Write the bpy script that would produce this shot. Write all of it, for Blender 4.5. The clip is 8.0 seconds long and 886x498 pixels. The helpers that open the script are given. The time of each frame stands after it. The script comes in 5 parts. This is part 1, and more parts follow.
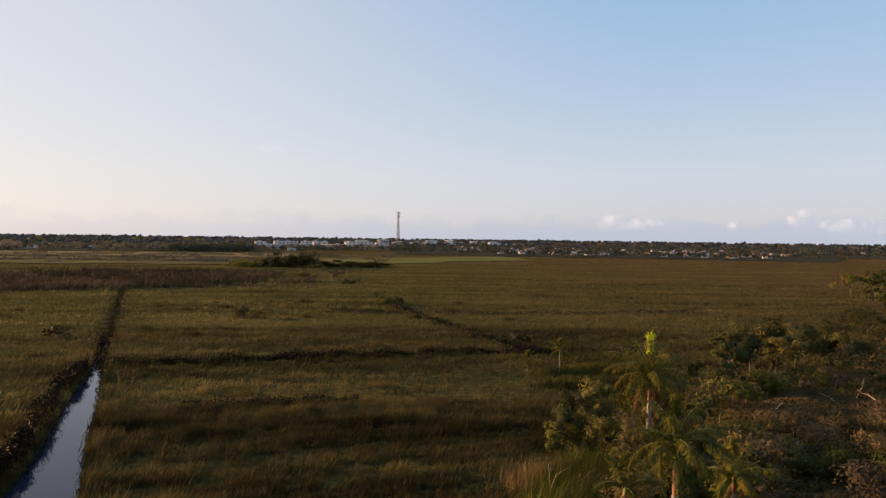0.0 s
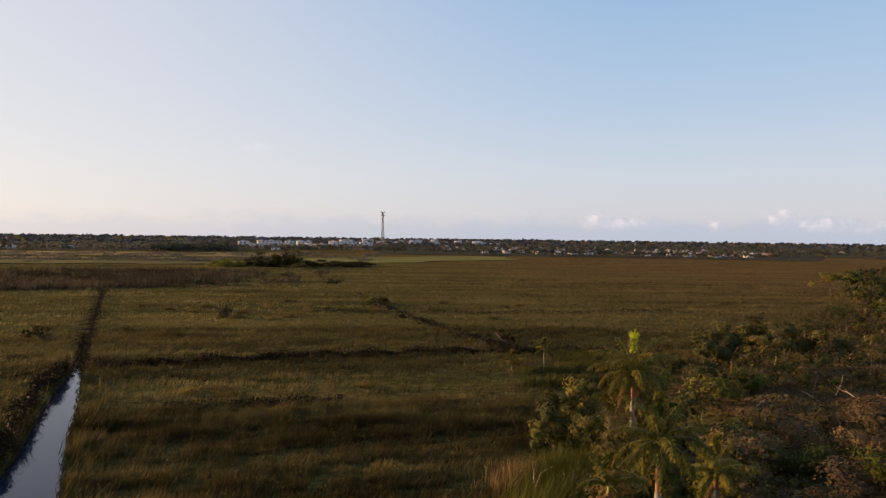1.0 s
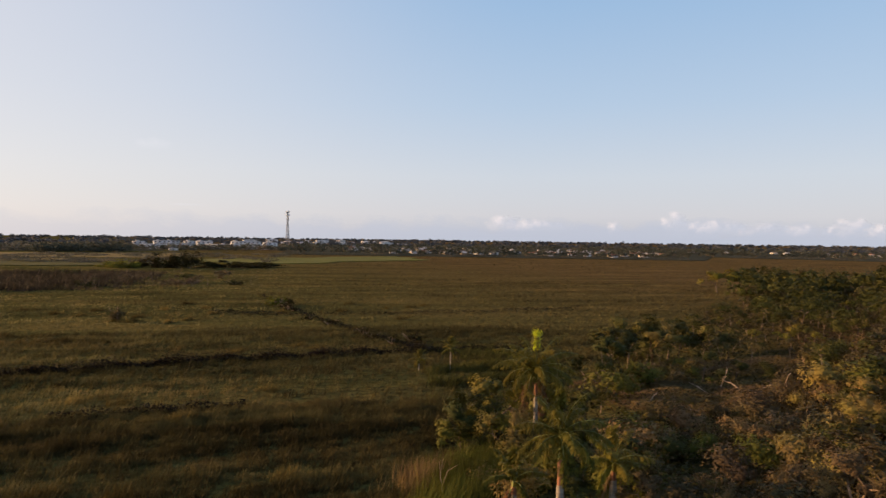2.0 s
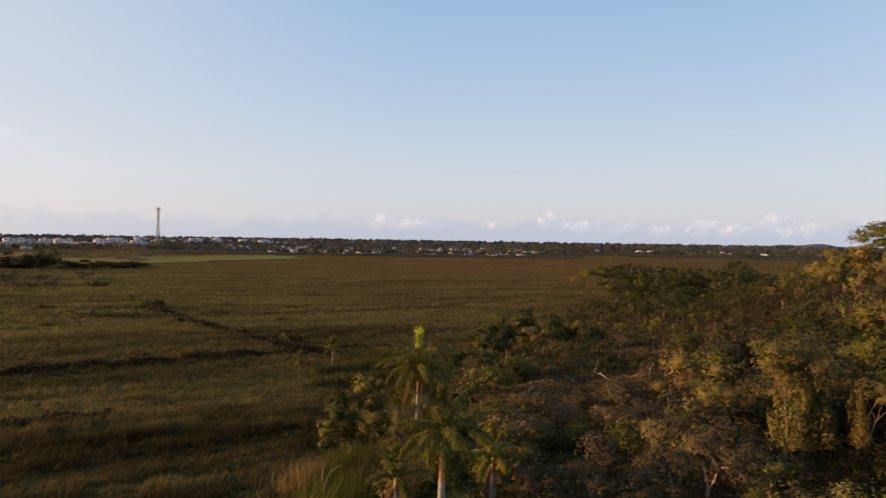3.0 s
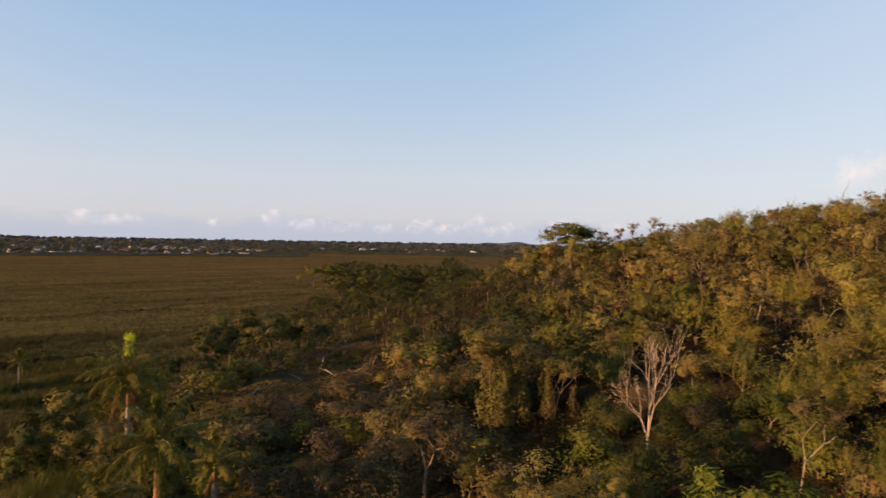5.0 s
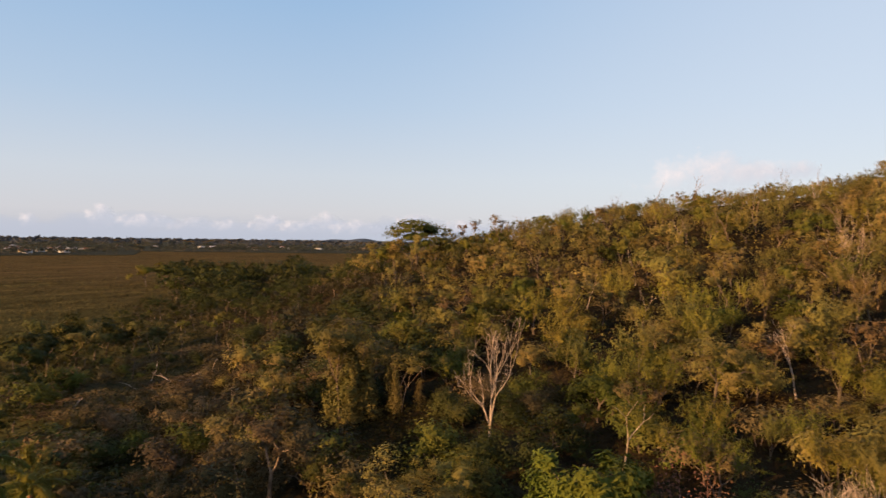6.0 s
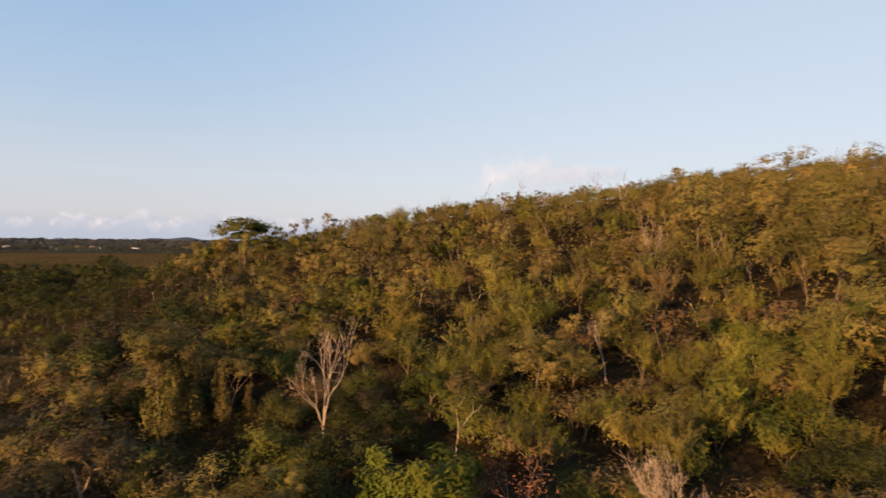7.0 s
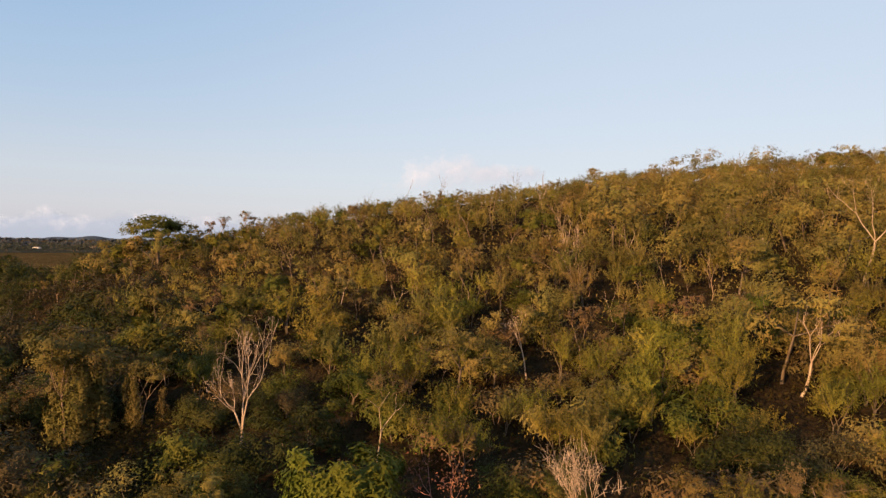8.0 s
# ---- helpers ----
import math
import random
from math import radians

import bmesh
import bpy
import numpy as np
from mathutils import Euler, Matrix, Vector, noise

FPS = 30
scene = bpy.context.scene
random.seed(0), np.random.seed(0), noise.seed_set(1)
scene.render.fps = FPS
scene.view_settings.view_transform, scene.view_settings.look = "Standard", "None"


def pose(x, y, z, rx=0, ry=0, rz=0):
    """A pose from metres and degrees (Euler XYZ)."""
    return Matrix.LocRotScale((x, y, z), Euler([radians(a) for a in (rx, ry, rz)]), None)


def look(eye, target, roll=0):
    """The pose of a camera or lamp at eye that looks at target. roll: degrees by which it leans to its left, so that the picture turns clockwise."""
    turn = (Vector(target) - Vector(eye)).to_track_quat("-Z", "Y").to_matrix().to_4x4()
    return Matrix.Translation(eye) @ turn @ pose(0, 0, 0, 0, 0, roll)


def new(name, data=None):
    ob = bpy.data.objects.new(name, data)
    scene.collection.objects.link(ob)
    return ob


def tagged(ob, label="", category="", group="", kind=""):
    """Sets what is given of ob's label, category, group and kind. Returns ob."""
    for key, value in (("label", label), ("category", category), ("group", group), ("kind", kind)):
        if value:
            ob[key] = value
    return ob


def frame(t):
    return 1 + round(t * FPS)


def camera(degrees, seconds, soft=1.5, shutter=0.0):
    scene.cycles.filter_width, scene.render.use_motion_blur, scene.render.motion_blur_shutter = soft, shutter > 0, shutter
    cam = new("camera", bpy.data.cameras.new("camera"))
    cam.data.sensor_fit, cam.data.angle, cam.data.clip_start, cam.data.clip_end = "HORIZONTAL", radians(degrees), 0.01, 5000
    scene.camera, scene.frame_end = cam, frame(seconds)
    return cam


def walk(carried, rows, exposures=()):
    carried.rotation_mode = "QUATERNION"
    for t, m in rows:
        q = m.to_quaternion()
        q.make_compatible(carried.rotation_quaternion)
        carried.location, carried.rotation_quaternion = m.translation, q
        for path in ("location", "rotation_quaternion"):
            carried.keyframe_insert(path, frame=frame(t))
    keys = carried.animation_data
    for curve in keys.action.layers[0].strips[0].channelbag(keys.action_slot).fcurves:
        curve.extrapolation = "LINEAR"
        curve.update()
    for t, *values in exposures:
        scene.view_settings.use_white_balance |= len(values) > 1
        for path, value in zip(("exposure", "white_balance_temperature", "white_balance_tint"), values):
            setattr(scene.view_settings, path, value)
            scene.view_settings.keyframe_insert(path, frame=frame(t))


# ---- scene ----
cam = camera(65.7, 8.0, soft=1.35, shutter=0.3)
EYE = (0, 0, 18)
# seconds, yaw, pitch, lean of a camera that hovers and turns to its right
PATH = [(0.0, 0.0, -0.97, -0.72), (0.5, -0.06, -0.99, -0.70), (1.0, -1.29, -1.0, -0.70), (1.2, -2.26, -0.97, -0.75),
        (2.3, -11.85, -0.88, -0.84), (2.5, -13.62, -0.90, -0.87), (3.0, -18.82, -0.85, -0.92), (3.5, -23.96, -0.79, -0.96),
        (4.0, -29.19, -0.73, -1.03), (4.5, -34.77, -0.65, -1.07), (5.0, -41.44, -0.63, -1.03), (5.2, -44.13, -0.65, -0.97),
        (6.3, -57.64, -0.68, -0.79), (6.5, -59.97, -0.65, -0.74), (7.0, -68.10, -0.64, -0.71), (7.5, -73.77, -0.66, -0.68),
        (8.0, -74.59, -0.69, -0.64)]
walk(cam, [(t, pose(*EYE, 90 + p, r, y)) for t, y, p, r in PATH], exposures=[(0, 1.0), (8, 1.0)])

# ---------------------------------------------------------------- light
SUN_AZ, SUN_EL = 70.0, 11.0          # degrees to the left of +Y, degrees up
world = bpy.data.worlds.new("evening_sky")
scene.world = world
world.use_nodes = True
wn, wl = world.node_tree.nodes, world.node_tree.links
sky = wn.new("ShaderNodeTexSky")
sky.sky_type, sky.sun_disc = "NISHITA", False
sky.sun_elevation, sky.sun_rotation = radians(SUN_EL), radians(-SUN_AZ)
sky.altitude, sky.air_density, sky.dust_density, sky.ozone_density = 0, 1.0, 1.0, 1.0
wn["Background"].inputs["Strength"].default_value = 0.012
wl.new(sky.outputs["Color"], wn["Background"].inputs["Color"])
# thin evening haze over the clear sky: pale at the horizon, paler towards the sun and opposite it
direction = wn.new("ShaderNodeTexCoord").outputs["Generated"]
upward = wn.new("ShaderNodeSeparateXYZ")
wl.new(direction, upward.inputs[0])
haze = wn.new("ShaderNodeValToRGB")
while len(haze.color_ramp.elements) < 6:
    haze.color_ramp.elements.new(0.5)
for el_, (p_, c_) in zip(haze.color_ramp.elements, [(0.0, (0.52, 0.54, 0.63)), (0.035, (0.62, 0.62, 0.69)), (0.09, (0.60, 0.64, 0.73)), (0.19, (0.46, 0.58, 0.75)), (0.36, (0.30, 0.48, 0.73)), (1.0, (0.14, 0.29, 0.56))]):
    el_.position, el_.color = p_, (*c_, 1)
wl.new(upward.outputs["Z"], haze.inputs["Fac"])


def towards(az, lo, hi, most, tint, base):
    """Whitens the sky round the azimuth az."""
    dot = wn.new("ShaderNodeVectorMath")
    dot.operation = "DOT_PRODUCT"
    dot.inputs[1].default_value = (-math.sin(radians(az)), math.cos(radians(az)), 0)
    wl.new(direction, dot.inputs[0])
    mr = wn.new("ShaderNodeMapRange")
    mr.interpolation_type = "SMOOTHSTEP"
    for k_, v_ in enumerate((lo, hi, 0, most)):
        mr.inputs[k_ + 1].default_value = v_
    wl.new(dot.outputs["Value"], mr.inputs[0])
    mx = wn.new("ShaderNodeMix")
    mx.data_type = "RGBA"
    wl.new(mr.outputs[0], mx.inputs["Factor"])
    wl.new(base, mx.inputs[6])
    mx.inputs[7].default_value = (*tint, 1)
    return mx.outputs[2]


veil = towards(SUN_AZ, 0.0, 0.95, 0.85, (0.76, 0.71, 0.73), haze.outputs["Color"])
veil = towards(-110, 0.35, 1.0, 0.62, (0.70, 0.74, 0.83), veil)
glow = wn.new("ShaderNodeBackground")
wl.new(veil, glow.inputs["Color"])
glow.inputs["Strength"].default_value = 0.46
both = wn.new("ShaderNodeAddShader")
wl.new(wn["Background"].outputs[0], both.inputs[0])
wl.new(glow.outputs[0], both.inputs[1])
wl.new(both.outputs[0], wn["World Output"].inputs["Surface"])

sun = new("sun", bpy.data.lights.new("sun", "SUN"))
sun.data.energy, sun.data.angle, sun.data.color = 5.0, radians(0.6), (1.0, 0.56, 0.24)
a, e = radians(SUN_AZ), radians(SUN_EL)
sun.matrix_world = look((-math.sin(a) * 500, math.cos(a) * 500, 500 * math.tan(e)), (0, 0, 0))

# ---------------------------------------------------------------- materials


def nodes_of(name):
    m = bpy.data.materials.new(name)
    m.use_nodes = True
    return m, m.node_tree.nodes, m.node_tree.links, m.node_tree.nodes["Principled BSDF"]


def noise_at(n, l, scale, detail=4.0, stretch=(1, 1, 1), source="Position"):
    geo = n.new("ShaderNodeNewGeometry") if source == "Position" else n.new("ShaderNodeTexCoord")
    mp = n.new("ShaderNodeMapping")
    mp.inputs["Scale"].default_value = stretch
    l.new(geo.outputs[source], mp.inputs["Vector"])
    t = n.new("ShaderNodeTexNoise")
    t.inputs["Scale"].default_value, t.inputs["Detail"].default_value = scale, detail
    l.new(mp.outputs["Vector"], t.inputs["Vector"])
    return t.outputs["Fac"]


def ramp(n, l, fac, stops):
    r = n.new("ShaderNodeValToRGB")
    while len(r.color_ramp.elements) < len(stops):
        r.color_ramp.elements.new(0.5)
    for el, (p, c) in zip(r.color_ramp.elements, stops):
        el.position, el.color = p, (*c, 1)
    l.new(fac, r.inputs["Fac"])
    return r.outputs["Color"]


def blend(n, l, fac, a, b, mode="MIX"):
    m = n.new("ShaderNodeMix")
    m.data_type, m.blend_type = "RGBA", mode
    for sock, v in ((m.inputs["Factor"], fac), (m.inputs[6], a), (m.inputs[7], b)):
        if isinstance(v, (int, float)):
            sock.default_value = v
        elif isinstance(v, tuple):
            sock.default_value = (*v, 1)
        else:
            l.new(v, sock)
    return m.outputs[2]


def mapped(n, l, v, lo, hi, a=0.0, b=1.0):
    m = n.new("ShaderNodeMapRange")
    for i, x in enumerate((lo, hi, a, b)):
        m.inputs[i + 1].default_value = x
    l.new(v, m.inputs[0])
    return m.outputs[0]


def bump(n, l, bsdf, height, strength, distance):
    b = n.new("ShaderNodeBump")
    b.inputs["Strength"].default_value, b.inputs["Distance"].default_value = strength, distance
    l.new(height, b.inputs["Height"])
    l.new(b.outputs["Normal"], bsdf.inputs["Normal"])


def leaf_material(name, dark, light, tip, translucent=0.18, rough=0.65, patch=0.12):
    """Foliage: three leaf colours, mixed leaf by leaf, tree by tree and in patches."""
    m, n, l, b = nodes_of(name)
    geo = n.new("ShaderNodeNewGeometry")
    ob = n.new("ShaderNodeObjectInfo")
    c = blend(n, l, mapped(n, l, geo.outputs["Random Per Island"], 0, 1, 0.3, 0.7), dark, light)
    c = blend(n, l, mapped(n, l, noise_at(n, l, patch, 3), 0.42, 0.66), c, tip)
    hsv = n.new("ShaderNodeHueSaturation")
    hue = n.new("ShaderNodeMath")
    hue.operation = "ADD"
    l.new(mapped(n, l, ob.outputs["Random"], 0, 1, -0.010, 0.016), hue.inputs[0])
    l.new(mapped(n, l, noise_at(n, l, 0.17, 2), 0.32, 0.68, 0.484, 0.526), hue.inputs[1])
    l.new(hue.outputs[0], hsv.inputs["Hue"])
    val = n.new("ShaderNodeMath")
    val.operation = "MULTIPLY"
    l.new(mapped(n, l, noise_at(n, l, 0.15, 2), 0.3, 0.7, 0.72, 1.28), val.inputs[0])
    l.new(mapped(n, l, ob.outputs["Random"], 0, 1, 1.2, 0.8), val.inputs[1])
    l.new(val.outputs[0], hsv.inputs["Value"])
    l.new(c, hsv.inputs["Color"])
    l.new(hsv.outputs["Color"], b.inputs["Base Color"])
    b.inputs["Roughness"].default_value = rough
    b.inputs["Specular IOR Level"].default_value = 0.08
    tr = n.new("ShaderNodeBsdfTranslucent")
    l.new(hsv.outputs["Color"], tr.inputs["Color"])
    mix = n.new("ShaderNodeMixShader")
    mix.inputs[0].default_value = translucent
    l.new(b.outputs[0], mix.inputs[1])
    l.new(tr.outputs[0], mix.inputs[2])
    l.new(mix.outputs[0], n["Material Output"].inputs["Surface"])
    return m


def rough_material(name, stops, scale, rough=0.85, relief=0.0, fine=None, stretch=(1, 1, 1), source="Position", metal=0.0):
    """Surface with a coarse colour change, a finer one over it, and relief."""
    m, n, l, b = nodes_of(name)
    big = noise_at(n, l, scale, 5, stretch, source)
    c = ramp(n, l, big, stops)
    small = noise_at(n, l, fine or scale * 9, 6, stretch, source)
    c = blend(n, l, 0.55, c, ramp(n, l, small, [(0.3, (0.45,) * 3), (0.7, (1.0,) * 3)]), "MULTIPLY")
    l.new(c, b.inputs["Base Color"])
    b.inputs["Roughness"].default_value, b.inputs["Metallic"].default_value = rough, metal
    b.inputs["Specular IOR Level"].default_value = 0.02 if rough > 0.7 else 0.3
    if relief:
        bump(n, l, b, small, 1.0, relief)
    return m


M_GREEN = leaf_material("leaf_green", (0.048, 0.054, 0.0105), (0.094, 0.096, 0.0165), (0.122, 0.104, 0.0185))
M_OLIVE = leaf_material("leaf_olive", (0.083, 0.071, 0.020), (0.157, 0.126, 0.035), (0.190, 0.143, 0.041))
M_GOLD = leaf_material("leaf_gold", (0.086, 0.080, 0.014), (0.160, 0.137, 0.023), (0.198, 0.160, 0.028))
M_BROWN = leaf_material("leaf_dry", (0.084, 0.057, 0.025), (0.150, 0.103, 0.045), (0.128, 0.090, 0.034), translucent=0.15)
M_RUST = leaf_material("leaf_rust", (0.17, 0.062, 0.046), (0.27, 0.105, 0.075), (0.20, 0.09, 0.055), translucent=0.2)
M_REDWOOD = rough_material("red_bark", [(0.3, (0.28, 0.125, 0.10)), (0.7, (0.46, 0.23, 0.18))], 1.5)
M_BRIGHT = leaf_material("leaf_bright", (0.074, 0.090, 0.014), (0.146, 0.168, 0.022), (0.168, 0.166, 0.022), translucent=0.3)
M_VINE = leaf_material("leaf_vine", (0.080, 0.065, 0.022), (0.154, 0.120, 0.038), (0.138, 0.112, 0.028), translucent=0.18)
# deep and dull leaves: shade of slope and thicket is put into both colours
M_DEEP = leaf_material("leaf_deep_green_shaded", (0.020, 0.024, 0.006), (0.042, 0.046, 0.010), (0.055, 0.051, 0.012), translucent=0.1)
M_DULL = leaf_material("leaf_dull_brown_shaded", (0.034, 0.026, 0.014), (0.072, 0.054, 0.027), (0.056, 0.044, 0.019), translucent=0.1)
M_BRACKEN = leaf_material("leaf_bracken", (0.060, 0.043, 0.024), (0.120, 0.086, 0.047), (0.086, 0.062, 0.030), translucent=0.12)
M_PALM = leaf_material("palm_leaflet", (0.056, 0.055, 0.0095), (0.116, 0.103, 0.0180), (0.150, 0.122, 0.0220), translucent=0.3, rough=0.62)
M_PALM_YELLOW = leaf_material("palm_young_leaf", (0.22, 0.29, 0.014), (0.36, 0.43, 0.02), (0.40, 0.42, 0.03), translucent=0.4)
M_DEADFROND = leaf_material("palm_dead_leaf", (0.11, 0.055, 0.030), (0.19, 0.09, 0.045), (0.15, 0.085, 0.04), translucent=0.15)
# near-black leaves: shade under and between trees is put into the colour
M_SHADE = leaf_material("leaf_shade_dark", (0.0136, 0.0136, 0.0030), (0.0267, 0.0229, 0.0052), (0.0409, 0.0267, 0.0074))
# almost black sedge: the shade of ditch and banks is put into its colour
M_SEDGE_SHADE = leaf_material("leaf_sedge_shade_dark", (0.006, 0.005, 0.003), (0.010, 0.008, 0.004), (0.012, 0.009, 0.005))
# distance haze is painted into these three leaf colours, paler and bluer than foliage
M_FAR = leaf_material("leaf_far_hazed", (0.070, 0.068, 0.054), (0.104, 0.098, 0.074), (0.13, 0.112, 0.076), patch=0.02)
M_TOWN = leaf_material("leaf_town_hazed", (0.040, 0.047, 0.036), (0.068, 0.073, 0.052), (0.090, 0.086, 0.058), patch=0.02)
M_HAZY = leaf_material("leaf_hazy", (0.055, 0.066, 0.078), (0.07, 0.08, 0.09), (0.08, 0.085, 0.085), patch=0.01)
M_BARK = rough_material("bark", [(0.3, (0.08, 0.06, 0.042)), (0.62, (0.16, 0.125, 0.09)), (0.75, (0.38, 0.31, 0.24))], 1.2, relief=0.01)
M_PALE = rough_material("bare_wood", [(0.3, (0.30, 0.22, 0.155)), (0.7, (0.54, 0.43, 0.33))], 1.5, relief=0.006)
M_TWIG = rough_material("twig", [(0.3, (0.15, 0.105, 0.07)), (0.7, (0.34, 0.25, 0.175))], 1.5)
M_TRUNK = rough_material("palm_trunk", [(0.3, (0.2, 0.18, 0.15)), (0.7, (0.36, 0.33, 0.28))], 1.0, relief=0.006, stretch=(1, 1, 6))
M_SHAFT = rough_material("palm_crownshaft", [(0.3, (0.22, 0.095, 0.05)), (0.7, (0.34, 0.16, 0.085))], 1.0, rough=0.6)
M_GREENSHAFT = rough_material("palm_green_shaft", [(0.3, (0.16, 0.2, 0.05)), (0.7, (0.24, 0.26, 0.07))], 1.0, rough=0.45)


def grass_material(name, green, straw, brown):
    """Reeds: green, straw and brown in long drifts; browner to the east, where the marsh dries."""
    m, n, l, b = nodes_of(name)
    geo = n.new("ShaderNodeNewGeometry")
    c = blend(n, l, geo.outputs["Random Per Island"], tuple(x * 0.6 for x in green), green)
    c = blend(n, l, mapped(n, l, noise_at(n, l, 0.06, 4, (0.5, 1.4, 1)), 0.5, 0.72), c, straw)
    sep = n.new("ShaderNodeSeparateXYZ")
    l.new(geo.outputs["Position"], sep.inputs[0])
    east = n.new("ShaderNodeMath")
    east.operation = "MULTIPLY_ADD"
    l.new(sep.outputs["Y"], east.inputs[0])
    east.inputs[1].default_value = 0.34
    l.new(sep.outputs["X"], east.inputs[2])
    dry = n.new("ShaderNodeMath")
    dry.operation = "MULTIPLY"
    l.new(mapped(n, l, east.outputs[0], 70, 300), dry.inputs[0])
    l.new(mapped(n, l, noise_at(n, l, 0.03, 3, (0.4, 1.6, 1)), 0.34, 0.64, 0.05, 0.95), dry.inputs[1])
    c = blend(n, l, dry.outputs[0], c, brown)
    c = blend(n, l, 1.0, c, ramp(n, l, noise_at(n, l, 0.2, 5, (0.4, 1.5, 1)), [(0.34, (0.42,) * 3), (0.5, (0.9,) * 3), (0.68, (1.35,) * 3)]), "MULTIPLY")
    c = blend(n, l, 1.0, c, ramp(n, l, noise_at(n, l, 1.1, 4, (0.8, 1.3, 0.3)), [(0.34, (0.68,) * 3), (0.5, (0.95,) * 3), (0.66, (1.25,) * 3)]), "MULTIPLY")
    # darker towards the wood
    c = blend(n, l, mapped(n, l, sep.outputs["X"], -30, 12), c, blend(n, l, 1.0, c, (0.66, 0.67, 0.68), "MULTIPLY"))
    c = blend(n, l, 1.0, c, ramp(n, l, noise_at(n, l, 0.045, 4, (0.3, 2.0, 1)), [(0.36, (0.52,) * 3), (0.5, (1.0,) * 3), (0.66, (1.35,) * 3)]), "MULTIPLY")
    l.new(c, b.inputs["Base Color"])
    b.inputs["Roughness"].default_value = 0.65
    b.inputs["Specular IOR Level"].default_value = 0.04
    tr = n.new("ShaderNodeBsdfTranslucent")
    l.new(c, tr.inputs["Color"])
    mix = n.new("ShaderNodeMixShader")
    mix.inputs[0].default_value = 0.3
    l.new(b.outputs[0], mix.inputs[1])
    l.new(tr.outputs[0], mix.inputs[2])
    l.new(mix.outputs[0], n["Material Output"].inputs["Surface"])
    return m


# one grass in three strengths: near copy darkened for shade between blades, far lightened
M_GRASS = grass_material("marsh_grass", (0.116, 0.102, 0.037), (0.168, 0.130, 0.048), (0.124, 0.084, 0.039))
M_GRASS_NEAR = grass_material("marsh_grass_darkened", (0.096, 0.083, 0.031), (0.138, 0.106, 0.040), (0.104, 0.072, 0.034))
M_GRASS_FAR = grass_material("marsh_grass_lightened", (0.150, 0.132, 0.048), (0.205, 0.162, 0.060), (0.142, 0.096, 0.045))
M_MEADOW = grass_material("meadow_grass", (0.088, 0.094, 0.024), (0.125, 0.115, 0.032), (0.1, 0.085, 0.03))
M_REED = grass_material("brown_reed", (0.054, 0.046, 0.033), (0.088, 0.070, 0.046), (0.066, 0.053, 0.038))
M_STRAW = grass_material("straw_grass", (0.14, 0.105, 0.03), (0.2, 0.15, 0.045), (0.18, 0.13, 0.04))
M_LUSH = grass_material("lush_grass", (0.125, 0.138, 0.028), (0.185, 0.168, 0.040), (0.12, 0.10, 0.03))
M_FIELD_Y = rough_material("dry_field", [(0.3, (0.15, 0.112, 0.044)), (0.7, (0.225, 0.162, 0.06))], 0.02, relief=0.2, fine=0.4)
M_FIELD_O = rough_material("olive_field", [(0.3, (0.074, 0.068, 0.022)), (0.7, (0.12, 0.102, 0.032))], 0.02, relief=0.2, fine=0.4)
M_GARDEN = rough_material("garden_scrub", [(0.3, (0.030, 0.032, 0.020)), (0.7, (0.058, 0.056, 0.034))], 0.02, rough=1.0, relief=0.3, fine=0.3)
M_FIELD_G = rough_material("green_field", [(0.3, (0.105, 0.104, 0.026)), (0.7, (0.165, 0.152, 0.036))], 0.02, relief=0.2, fine=0.4)


def ground_material():
    m, n, l, b = nodes_of("marsh_ground")
    geo = n.new("ShaderNodeNewGeometry")
    sep = n.new("ShaderNodeSeparateXYZ")
    l.new(geo.outputs["Position"], sep.inputs[0])
    drift = noise_at(n, l, 0.03, 6, (0.35, 1.6, 1))
    c = ramp(n, l, drift, [(0.35, (0.050, 0.048, 0.016)), (0.5, (0.078, 0.070, 0.022)), (0.68, (0.12, 0.092, 0.030))])
    east = n.new("ShaderNodeMath")
    east.operation = "MULTIPLY_ADD"
    l.new(sep.outputs["Y"], east.inputs[0])
    east.inputs[1].default_value = 0.34
    l.new(sep.outputs["X"], east.inputs[2])
    c = blend(n, l, mapped(n, l, east.outputs[0], 40, 260, 0, 0.85), c,
              ramp(n, l, noise_at(n, l, 0.05, 5, (0.35, 1.8, 1)), [(0.35, (0.085, 0.056, 0.024)), (0.7, (0.15, 0.096, 0.040))]))
    tuft = noise_at(n, l, 0.9, 6, (0.8, 1.3, 1))
    c = blend(n, l, 0.8, c, ramp(n, l, tuft, [(0.35, (0.4,) * 3), (0.65, (1.2,) * 3)]), "MULTIPLY")
    # leaf litter and earth on the rising land
    c = blend(n, l, mapped(n, l, sep.outputs["Z"], 0.6, 2.5), c,
              ramp(n, l, noise_at(n, l, 0.5, 5), [(0.35, (0.020, 0.014, 0.008)), (0.7, (0.045, 0.032, 0.016))]))
    # wet mud below the reeds
    c = blend(n, l, mapped(n, l, sep.outputs["Z"], -0.1, -0.4), c, (0.018, 0.015, 0.01))
    l.new(c, b.inputs["Base Color"])
    b.inputs["Roughness"].default_value, b.inputs["Specular IOR Level"].default_value = 1.0, 0.0
    bump(n, l, b, tuft, 1.0, 0.5)
    return m


M_GROUND = ground_material()
M_WATER, n_, l_, b_ = nodes_of("canal_water")
b_.inputs["Base Color"].default_value, b_.inputs["Roughness"].default_value = (0.018, 0.022, 0.042, 1), 0.06
b_.inputs["IOR"].default_value, b_.inputs["Specular IOR Level"].default_value = 1.33, 0.3
bump(n_, l_, b_, noise_at(n_, l_, 1.6, 3), 0.25, 0.02)
